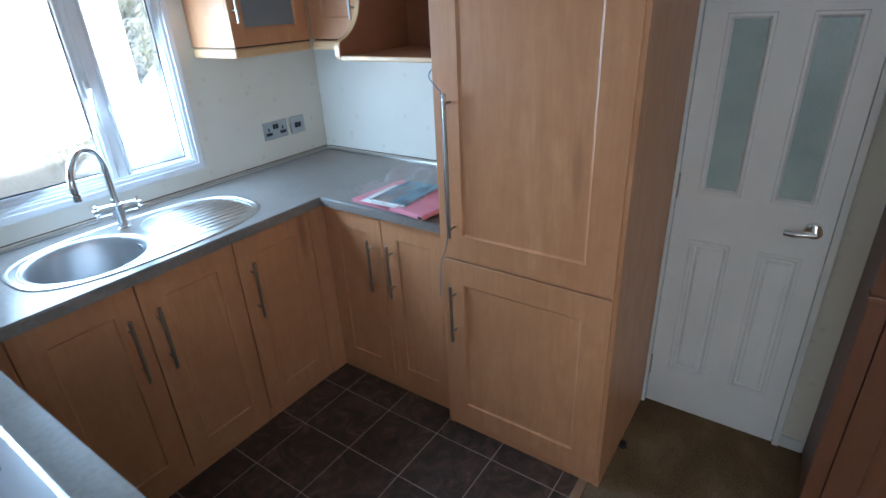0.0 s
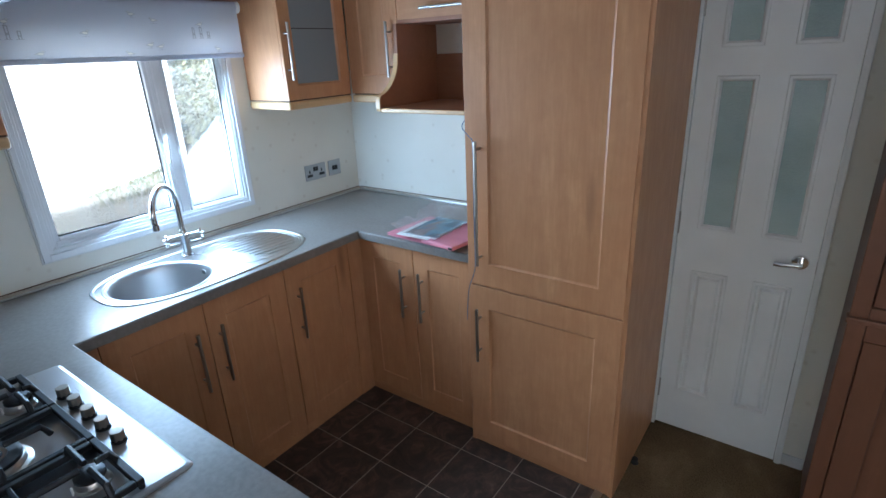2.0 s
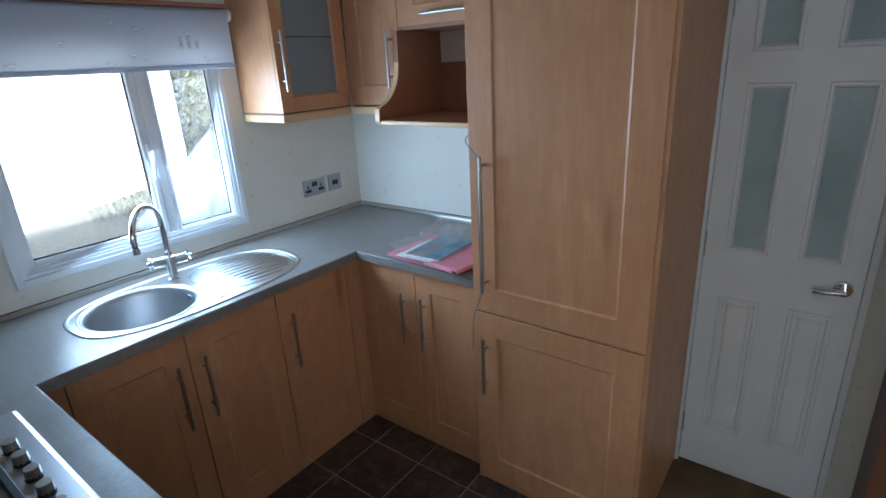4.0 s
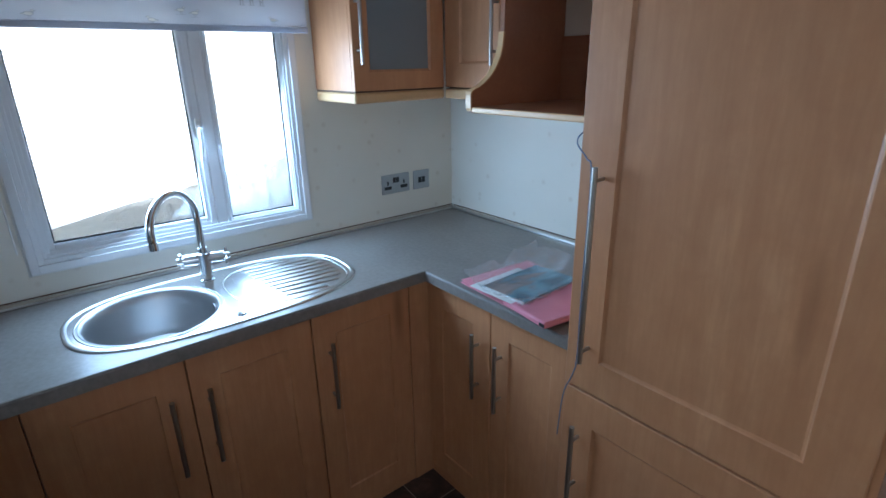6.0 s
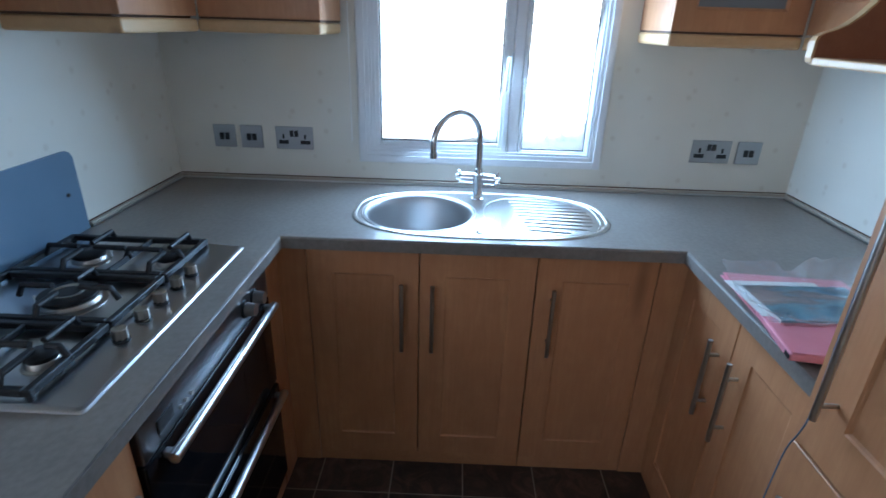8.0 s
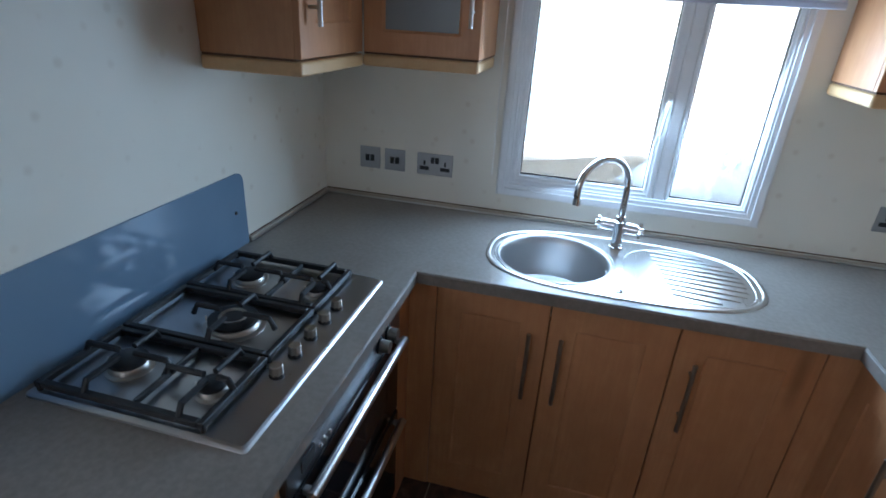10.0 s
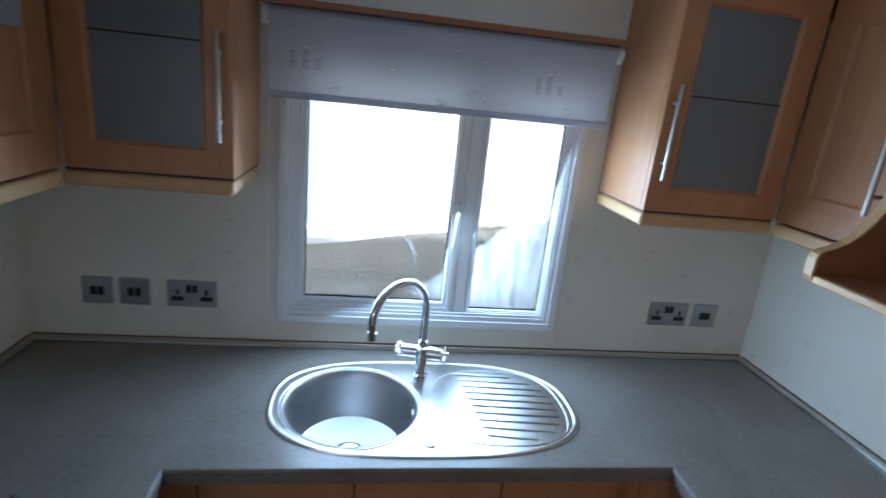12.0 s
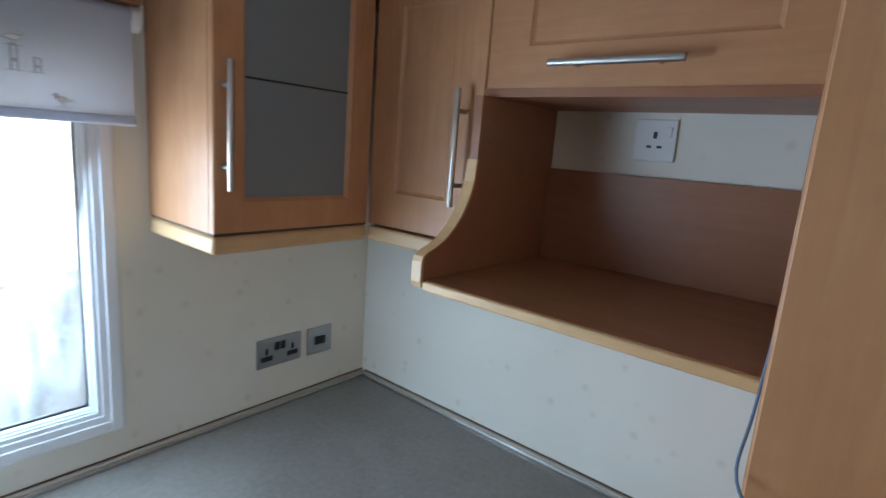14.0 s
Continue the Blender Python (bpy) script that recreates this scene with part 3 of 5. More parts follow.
def print_gull(y, z, r, way=1):
    """A small standing gull: body, head, beak, tail and two legs, flat on the cloth."""
    b, w = bmesh.new(), bmesh.new()
    for dy, dz, ry, rz in ((0.0, 0.0, 1.5, 0.75), (1.25 * way, 0.95, 0.55, 0.5), (-1.6 * way, -0.15, 0.9, 0.3)):
        m = Matrix.Translation((-1.8608, y + dy * r, z + dz * r)) @ Matrix.Diagonal((0.0003, r * ry, r * rz, 1))
        bmesh.ops.create_uvsphere(b, u_segments=12, v_segments=6, radius=1.0, matrix=m)
        m = Matrix.Translation((-1.8604, y + dy * r, z + dz * r)) @ Matrix.Diagonal((0.0003, r * (ry - 0.2), r * (rz - 0.2), 1))
        bmesh.ops.create_uvsphere(w, u_segments=12, v_segments=6, radius=1.0, matrix=m)
    add_box(b, -1.8612, -1.8606, *sorted((y + 1.7 * r * way, y + 2.3 * r * way)), z + 0.8 * r, z + 1.0 * r)
    for dy in (-0.25, 0.3):
        add_box(b, -1.8612, -1.8606, y + dy * r, y + (dy + 0.14) * r, z - 1.7 * r, z - 0.6 * r)
    add_box(b, -1.8612, -1.8606, y - 1.9 * r, y + 1.9 * r, z - 1.8 * r, z - 1.7 * r)
    part("printed_outline", b, GREYPRINT, fab, "grey outline of a printed seagull")
    part("printed_gull", w, PAPER, fab, "small white printed seagull")


for y0 in (0.165, 0.845):
    for k, hh in enumerate((0.042, 0.044, 0.026)):
        print_post(y0 + 0.033 * k, 1.775, hh)
    print_gull(y0 + 0.033, 1.829, 0.0075)
for y, z in ((0.43, 1.795), (0.655, 1.752), (0.695, 1.745), (0.605, 1.862), (0.685, 1.842), (0.275, 1.728), (0.945, 1.732), (0.57, 1.722)):
    print_gull(y, z, 0.0075, 1 if int(y * 100) % 2 else -1)

# unseen sheet added in the living area's side opening, stops direct sun and spreads it
solo("curtain", box(XE + 0.03, XE + 0.032, -1.449, -0.251, 0.9405, 1.7795), FABRIC, "thin white sheet added across the unseen side opening to diffuse the sun", "curtain")

# ---------------------------------------------------------------- worktop and base units
WTF, NF, SF = -1.364, 1.188, -0.025
sink_c = (-1.634, 0.583)
hole = superellipse(sink_c[0], sink_c[1], 0.213, 0.408, 2.7, 64)
outline = [(XW + 0.001, YS + 0.001), (-0.10, YS + 0.001), (-0.10, SF), (WTF, SF), (WTF, NF), (-0.7280, NF), (-0.7280, YN - 0.001), (XW + 0.001, YN - 0.001)]
bm = slab(outline, 0.860, 0.9, hole)
edges = [e for e in bm.edges if len(e.link_faces) == 2 and all(v.co.z > 0.899 for v in e.verts) and abs(e.calc_face_angle(0)) > 1 and not any((v.co.x - sink_c[0]) ** 2 + ((v.co.y - sink_c[1]) / 2) ** 2 < 0.05 for v in e.verts)]
bmesh.ops.bevel(bm, geom=edges, offset=0.004, segments=2, profile=0.5, affect="EDGES")
wt = thing("worktop", "grey mottled laminate worktop in a U round the kitchen", "worktop", (-1.66, 0.58, 0.86))
part("top", bm, TOP, wt)
for x0, x1, y0, y1 in ((WTF - 0.001, WTF + 0.0018, SF + 0.0018, NF - 0.0018), (WTF, -0.1005, SF - 0.001, SF + 0.0018), (WTF, -0.7285, NF - 0.0018, NF + 0.001)):
    part("edging", box(x0, x1, y0, y1, 0.8605, 0.8945, 0.0008, 1), TOP, wt, "slate-grey front edging strip")


def bead(name, a, b, out):
    """A low rounded bead where the worktop meets the wall, with a dark line above."""
    t = thing(name, "slim greige bead sealing the worktop to the wall", "trim", (*a, 0.9), kind="structure")
    x0, x1, y0, y1 = min(a[0], b[0]), max(a[0], b[0]), min(a[1], b[1]), max(a[1], b[1])
    if out[0]:
        part("strip", box(x0, x0 + 0.012, y0, y1, 0.9, 0.917, 0.004), BEAD, t)
        part("metal_line", box(x0 + 0.012, x0 + 0.0145, y0, y1, 0.9005, 0.908, 0.001), ALU, t, "bright metal line")
        part("dark_line", box(x0, x0 + 0.003, y0, y1, 0.917, 0.9205), DARKGAP, t)
    else:
        s = out[1]
        part("strip", box(x0, x1, *sorted((y0, y0 + s * 0.012)), 0.9, 0.917, 0.004), BEAD, t)
        part("metal_line", box(x0, x1, *sorted((y0 + s * 0.012, y0 + s * 0.0145)), 0.9005, 0.908, 0.001), ALU, t, "bright metal line")
        part("dark_line", box(x0, x1, *sorted((y0, y0 + s * 0.003)), 0.917, 0.9205), DARKGAP, t)


bead("bead_west", (XW, YS), (XW, YN), (1, 0))
bead("bead_north", (XW + 0.0146, YN), (-0.7280, YN), (0, -1))
bead("bead_south", (XW + 0.0146, YS), (-1.378, YS), (0, 1))
bead("bead_south_2", (-0.486, YS), (-0.10, YS), (0, 1))

MW, MN, MS = frame_map("+x", -1.390), frame_map("-y", 1.212), frame_map("+y", -0.052)


def base_unit(name, label, m, face, bounds, doors, handles, group):
    """A floor unit: body, plinth, doors with bar handles. bounds: u0, u1 and the depth interval."""
    u0, u1 = bounds
    t = thing(name, label, "cabinet", m @ Vector(((u0 + u1) / 2, 0, -0.3)), group)
    b = bmesh.new()
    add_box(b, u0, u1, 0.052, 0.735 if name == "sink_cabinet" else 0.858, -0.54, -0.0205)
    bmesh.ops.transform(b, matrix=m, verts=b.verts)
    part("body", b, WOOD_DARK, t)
    b = bmesh.new()
    add_box(b, u0, u1, 0.0, 0.0515, -0.05, -0.004, 0.002)
    bmesh.ops.transform(b, matrix=m, verts=b.verts)
    part("plinth", b, WOOD_X, t)
    for (d0, d1), hu in zip(doors, handles):
        d = part("door", panel_bm(d0 + 0.0015, d1 - 0.0015, 0.053, 0.852, m, frame=0.080, recess=0.0045), WOOD, t)
        if hu is not None:
            bar_handle(d, m, (hu, 0.510), (hu, 0.752), 0.030)
    return t


base_unit("sink_cabinet", "beech two-door base cabinet under the sink", MW, "+x", (0.037, 0.7575), [(0.037, 0.392), (0.392, 0.7575)], [0.338, 0.435], "base cabinets")
base_unit("base_cabinet", "beech single-door base cabinet beside the sink", MW, "+x", (0.7585, 1.13), [(0.7585, 1.13)], [0.811], "base cabinets")
base_unit("base_cabinet", "beech base cabinet with two narrow doors next to the fridge", MN, "-y", (-1.3885, -0.7290), [(-1.3885, -1.060), (-1.060, -0.7290)], [-1.117, -1.011], "base cabinets")
base_unit("base_cabinet", "beech base cabinet beside the oven under the worktop", MS, "+y", (-0.605, -0.11), [(-0.605, -0.11)], [-0.55], "base cabinets")
fil = thing("corner_filler", "plain beech filler panels in the cabinet corners", "panel", (-1.40, 0.57, 0), kind="structure")
part("filler", box(-1.41, -1.390, 1.1315, 1.25, 0, 0.858, 0.0015), WOOD, fil)
part("filler", box(-1.41, -1.390, -0.09, 0.0360, 0, 0.858, 0.0015), WOOD, fil)
part("filler", box(-1.3895, -1.268, -0.075, -0.0525, 0, 0.858, 0.0015), WOOD, fil)

# ---------------------------------------------------------------- sink and tap
sink = thing("sink", "oval stainless steel sink with round bowl and ribbed drainer", "sink", (-1.646, 0.567, 0.9))
SO = superellipse(sink_c[0], sink_c[1], 0.236, 0.4345, 2.75, 128)
BC, BR = (-1.622, 0.374), 0.183
bowl_ring = [(BC[0] + BR * math.cos(2 * math.pi * k / 64), BC[1] + BR * math.sin(2 * math.pi * k / 64)) for k in range(64)]
IN = superellipse(sink_c[0], sink_c[1], 0.220, 0.418, 2.75, 128)
part("deck", slab(IN, 0.9012, 0.9026, bowl_ring), STEEL, sink)
bm = bmesh.new()
prof = [(0.0, 0.9002), (0.002, 0.9045), (0.008, 0.9062), (0.013, 0.9055), (0.016, 0.9026)]
rows = []
for d, z in prof:
    f = d / 0.016
    rows.append([bm.verts.new((o[0] + (i[0] - o[0]) * f, o[1] + (i[1] - o[1]) * f, z)) for o, i in zip(SO, IN)])
for a, b in zip(rows, rows[1:]):
    for k in range(128):
        bm.faces.new((a[k], a[(k + 1) % 128], b[(k + 1) % 128], b[k]))
part("rim", bm, STEEL, sink, "polished raised rim", True)
bowl = part("bowl", lathe([(BR + 0.006, 0.0028), (BR + 0.003, 0.0036), (BR, 0.002), (BR - 0.006, -0.006), (BR - 0.010, -0.03), (BR - 0.018, -0.11), (BR - 0.035, -0.140), (BR - 0.07, -0.152), (0.045, -0.156), (0.043, -0.160), (0.0, -0.161)], (*BC, 0.9012), 64), BOWL, sink, "deep round steel bowl", True)
part("waste", lathe([(0.040, 0.0), (0.040, 0.003), (0.034, 0.004), (0.026, 0.001), (0.010, 0.001), (0.008, 0.006), (0.0, 0.006)], (BC[0], BC[1], 0.7455), 32), CHROME, bowl, "chrome basket waste", True)
part("overflow", box(BC[0] - 0.014, BC[0] + 0.014, BC[1] + BR - 0.014, BC[1] + BR - 0.009, 0.862, 0.880, 0.002), CHROME, bowl, "chrome overflow grille")
part("bowl_lip", tube([(BC[0] + (BR + 0.013) * math.cos(2 * math.pi * k / 64), BC[1] + (BR + 0.013) * math.sin(2 * math.pi * k / 64), 0.9026) for k in range(64)], 0.0022, 8, True), STEEL, sink, "", True)
# drainer: pressed edge and fanned ribs
dr = [(x, y) for x, y in superellipse(-1.630, 0.790, 0.186, 0.193, 2.7, 72)]
part("drainer_edge", tube([(x, y, 0.9024) for x, y in dr], 0.0022, 8, True), STEEL, sink, "", True)
for k in range(10):
    f = (k - 4.5) / 4.5
    x = -1.630 + f * 0.154
    half = 0.175 * (1 - abs(f) ** 2.6) ** (1 / 2.6) if abs(f) < 1 else 0.05
    half = max(half, 0.07)
    y0, y1 = 0.715 + 0.02 * f, 0.793 + half * 0.93
    part("drainer_rib", tube([(x - 0.012, y0 - 0.006, 0.9020), (x - 0.010, y0, 0.9034), (x, (y0 + y1) / 2, 0.9036), (x + 0.008, y1, 0.9034), (x + 0.008, y1 + 0.006, 0.9020)], 0.0030, 8), STEEL, sink, "", True)
part("plug_stop", lathe([(0.0, 0.0045), (0.010, 0.004), (0.013, 0.001), (0.013, 0.0)], (-1.447, 0.575, 0.9026), 24), CHROME, sink, "small chrome pop-up knob", True)

tap = thing("mixer_tap", "chrome swan-neck kitchen mixer tap with cross handles", "tap", (-1.787, 0.577, 0.9026))
part("base", lathe([(0.024, 0.0), (0.024, 0.005), (0.0195, 0.008), (0.0195, 0.058), (0.024, 0.060), (0.024, 0.098), (0.016, 0.101), (0.014, 0.116), (0.0, 0.116)], (-1.787, 0.577, 0.9026), 32), CHROME, tap, "", True)
dv = Vector((0.63, -0.777, 0)).normalized()
pts = [Vector((-1.787, 0.577, 1.00)), Vector((-1.787, 0.577, 1.06)), Vector((-1.787, 0.577, 1.11))]
for k in range(1, 15):
    a = math.pi * k / 14 * 1.03
    pts.append(Vector((-1.787, 0.577, 1.124)) + dv * (0.104 - 0.104 * math.cos(a)) + Vector((0, 0, 0.104 * math.sin(a))))
pts += [pts[-1] + Vector((0, 0, -0.014)) - dv * 0.002]
spout = part("spout", tube(pts, 0.0115, 16), CHROME, tap, "curved chrome spout", True)
e = pts[-1]
part("aerator", cyl(e + Vector((0, 0, 0.004)), e + Vector((0, 0, -0.018)), 0.0130), CHROME, spout, "", True)
for s in (-1, 1):
    ax = Vector((0.25 * s, s, 0)).normalized()
    c = Vector((-1.787, 0.577, 0.982))
    arm = part("valve", cyl(c + ax * 0.012, c + ax * 0.062, 0.0195), CHROME, tap, "", True)
    hb = bmesh.new()
    hc = c + ax * 0.070
    add_cyl(hb, c + ax * 0.060, c + ax * 0.082, 0.011, seg=16)
    side = Vector((-ax.y, ax.x, 0))
    for d in (Vector((0, 0, 1)), side):
        d2 = (d + (Vector((0, 0, 1)) if d is side else side) * 0.35).normalized()
        add_cyl(hb, hc - d2 * 0.027, hc + d2 * 0.027, 0.0052, seg=12)
    part("cross_handle", hb, CHROME, tap, "chrome cross-head handle", True)

# ---------------------------------------------------------------- hob
HX0, HX1, HY0, HY1, HZ = -1.272, -0.578, -0.585, -0.095, 0.9005
hob = thing("gas_hob", "stainless steel five-burner gas hob with black iron grates", "hob", (-0.915, -0.33, 0.9))
ZT, RIDGE, DROP, RC = HZ + 0.010, -0.182, 0.0045, 0.011


def tray_z(y):
    return ZT if y <= RIDGE else ZT - DROP * (y - RIDGE) / (HY1 - RIDGE)


def arc(cx, cy, a0, r):
    return [(cx + r * math.cos(radians(a0 + 15 * k)), cy + r * math.sin(radians(a0 + 15 * k))) for k in range(7)]


def tray_half(front, e):
    """Outline of the part before or behind the ridge, drawn in by e."""
    x0, x1, y0, y1 = HX0 + e, HX1 - e, HY0 + e, HY1 - e
    if front:
        return [(x1, RIDGE)] + arc(x1 - RC, y1 - RC, 0, RC) + arc(x0 + RC, y1 - RC, 90, RC) + [(x0, RIDGE)]
    return [(x0, RIDGE)] + arc(x0 + RC, y0 + RC, 180, RC) + arc(x1 - RC, y0 + RC, 270, RC) + [(x1, RIDGE)]


bm = bmesh.new()
for front in (False, True):
    rings = [[bm.verts.new((x, y, HZ if k == 0 else tray_z(y) - dz)) for x, y in tray_half(front, e)] for k, (e, dz) in enumerate(((0.0, 0), (0.0010, 0.0050), (0.0045, 0.0022), (0.010, 0.0)))]
    for a, b in zip(rings, rings[1:]):
        for i in range(len(a) - 1):
            bm.faces.new((a[i], a[i + 1], b[i + 1], b[i]))
    bm.faces.new(rings[-1])
bmesh.ops.remove_doubles(bm, verts=bm.verts, dist=0.0002)
part("tray", bm, TRAY, hob, "brushed steel tray with a sloping front")
for i, x in enumerate((-1.072, -1.003, -0.930, -0.857, -0.780)):
    kn = part("knob", lathe([(0.0165, 0.0), (0.0165, 0.004), (0.0145, 0.005), (0.0145, 0.010), (0.0, 0.010)], (x, -0.153, ZT - 0.003), 24), BLACK, hob, "", True)
    b = bmesh.new()
    add_cyl(b, (x, -0.153, ZT + 0.004), (x, -0.153, ZT + 0.026), 0.0155, 0.0150, 8)
    bmesh.ops.bevel(b, geom=b.edges[:], offset=0.0012, segments=1, affect="EDGES")
    part("cap", b, KNOB, kn, "faceted metal control knob")


def burner(x, y, r):
    bb = part("burner", lathe([(r * 1.3, 0.0), (r * 1.3, 0.002), (r * 1.12, 0.005), (r * 1.06, 0.014), (r, 0.016), (0.0, 0.016)], (x, y, ZT), 32), SATIN, hob, "pale metal burner ring", True)
    part("burner_cap", lathe([(r * 1.0, 0.016), (r * 1.05, 0.018), (r * 1.04, 0.025), (r * 0.9, 0.028), (0.0, 0.028)], (x, y, ZT), 32), IRON, bb, "black enamelled cap", True)
    for a in range(2):
        c, s = math.cos(2.2 + a * 2.6), math.sin(2.2 + a * 2.6)
        part("igniter", cyl((x + c * r * 1.3, y + s * r * 1.3, ZT), (x + c * r * 1.3, y + s * r * 1.3, ZT + 0.018), 0.0022, seg=8), PAPER, bb)


BURN = ((-1.124, -0.440, 0.037), (-1.120, -0.232, 0.027), (-0.912, -0.345, 0.056), (-0.706, -0.452, 0.037), (-0.692, -0.242, 0.027))
for q in BURN:
    burner(*q)
part("wok_ring", lathe([(0.026, 0.028), (0.030, 0.030), (0.034, 0.030), (0.034, 0.028)], (-0.912, -0.345, ZT), 32), SATIN, hob, "", True)


def grate(x0, x1, y0, y1, centres):
    """A cast pan support: a flat outer bar on feet and fingers that rise towards each burner."""
    b = bmesh.new()
    z0, z1, w = ZT + 0.008, ZT + 0.023, 0.015
    for a0, a1, c0, c1 in ((x0, x1, y0, y0 + w), (x0, x1, y1 - w, y1), (x0, x0 + w, y0 + w, y1 - w), (x1 - w, x1, y0 + w, y1 - w)):
        add_box(b, a0, a1, c0, c1, z0, z1, 0.002, 1)
    g = part("grate", b, IRON, hob, "black cast iron pan support")
    for x in (x0 + 0.006, x1 - 0.006):
        for y in (y0 + 0.006, y1 - 0.006):
            part("foot", cyl((x, y, ZT), (x, y, z0 + 0.002), 0.006, seg=10), IRON, g)
    for cx, cy, r in centres:
        for dx, dy in ((1, 0), (-1, 0), (0, 1), (0, -1)):
            reach = (x1 - cx if dx > 0 else cx - x0) if dx else min(y1 - cy if dy > 0 else cy - y0, 0.115)
            inner = r * 0.55
            p = [(cx + dx * (reach - 0.004), cy + dy * (reach - 0.004), z0 + 0.006), (cx + dx * (reach - 0.018), cy + dy * (reach - 0.018), z1 + 0.018), (cx + dx * inner, cy + dy * inner, z1 + 0.018)]
            part("finger", tube(p, 0.0068, 8), IRON, g)
    if len(centres) == 2:
        ym = sum(c[1] for c in centres) / 2
        part("cross_bar", box(x0 + w, x1 - w, ym - 0.004, ym + 0.004, z0, z1, 0.002, 1), IRON, g)


GY0, GY1 = -0.565, -0.186
grate(-1.245, -1.021, GY0, GY1, BURN[:2])
grate(-1.015, -0.808, GY0, GY1, BURN[2:3])
grate(-0.802, -0.590, GY0, GY1, BURN[3:])

# splashback
sp = thing("splashback", "slate-blue glass splashback screwed to the wall", "splashback", (-0.94, YS, 0.9))
bm = bmesh.new()
u0, u1, v0, v1, rr = -1.372, -0.490, 0.9005, 1.140, 0.03
lp = [(u0, v0), (u1, v0)] + [(u1 - rr + rr * math.cos(a), v1 - rr + rr * math.sin(a)) for a in [math.pi / 2 * k / 8 for k in range(9)]] + [(u0 + rr - rr * math.sin(a), v1 - rr + rr * math.cos(a)) for a in [math.pi / 2 * k / 8 for k in range(9)]]
fr_ = [bm.verts.new((x, YS + 0.007, z)) for x, z in lp]
bk = [bm.verts.new((x, YS + 0.001, z)) for x, z in lp]
bm.faces.new(fr_)
bm.faces.new(bk)
for i in range(len(lp)):
    j = (i + 1) % len(lp)
    bm.faces.new((fr_[i], fr_[j], bk[j], bk[i]))
part("pane", bm, SPLASH, sp)
for x in (-1.318, -0.545):
    for z in (1.020,):
        part("screw", cyl((x, YS + 0.006, z), (x, YS + 0.0105, z), 0.0062, 0.005, 16), BLACK, sp, "black screw cap")

# oven
OV0, OV1 = -1.264, -0.610
oven = thing("double_oven", "stainless steel and black glass built-under double oven", "oven", (-0.935, -0.33, 0))
part("body", box(OV0, OV1, -0.60, -0.062, 0.07, 0.856), BLACK, oven)
part("plinth", box(OV0, OV1, -0.10, -0.056, 0.0, 0.068), WOOD_X, oven)
part("control_panel", box(OV0 + 0.001, OV1 - 0.001, -0.0615, -0.042, 0.757, 0.852, 0.003), DARKSTEEL, oven, "brushed steel control panel")
part("display", box(-0.72, -0.665, -0.042, -0.0395, 0.782, 0.812, 0.001), BLACK, oven, "small dark clock display")
for k in range(3):
    part("button", cyl((-0.745 - k * 0.022, -0.042, 0.78), (-0.745 - k * 0.022, -0.037, 0.78), 0.005, seg=12), SATIN, oven)
for x in (-1.160, -1.096):
    kn = part("knob", cyl((x, -0.042, 0.802), (x, -0.012, 0.802), 0.019, 0.0165, 20), SATIN, oven, "round metal knob")
    part("knob_base", cyl((x, -0.042, 0.802), (x, -0.037, 0.802), 0.024, seg=24), BLACK, kn)
for z0, z1, hz in ((0.455, 0.752, 0.736), (0.075, 0.443, 0.424)):
    d = part("oven_door", box(OV0 + 0.002, OV1 - 0.002, -0.0615, -0.044, z0, z1, 0.003), OVENGLASS, oven, "black glass oven door")
    part("steel_band", box(OV0 + 0.003, OV1 - 0.003, -0.044, -0.0415, z1 - 0.045, z1 - 0.003, 0.001), OVENGLASS, d, "glossy black band across the top of the door")
    hh = part("handle", cyl((-1.236, -0.016, hz), (-0.655, -0.016, hz), 0.0125, seg=16), STEEL, d, "long steel bar handle", True)
    for x in (-1.222, -0.669):
        part("stand_off", box(x - 0.008, x + 0.008, -0.0415, -0.014, hz - 0.008, hz + 0.008, 0.003), STEEL, hh)

# ---------------------------------------------------------------- wall units
UB, UD, UT = 1.454, 1.497, 2.09   # bottom of light rail, bottom of doors, top of doors
FXU, FYN, FYS = -1.660, 1.530, -0.318
MU, MUN, MUS = frame_map("+x", FXU), frame_map("-y", FYN), frame_map("+y", FYS)


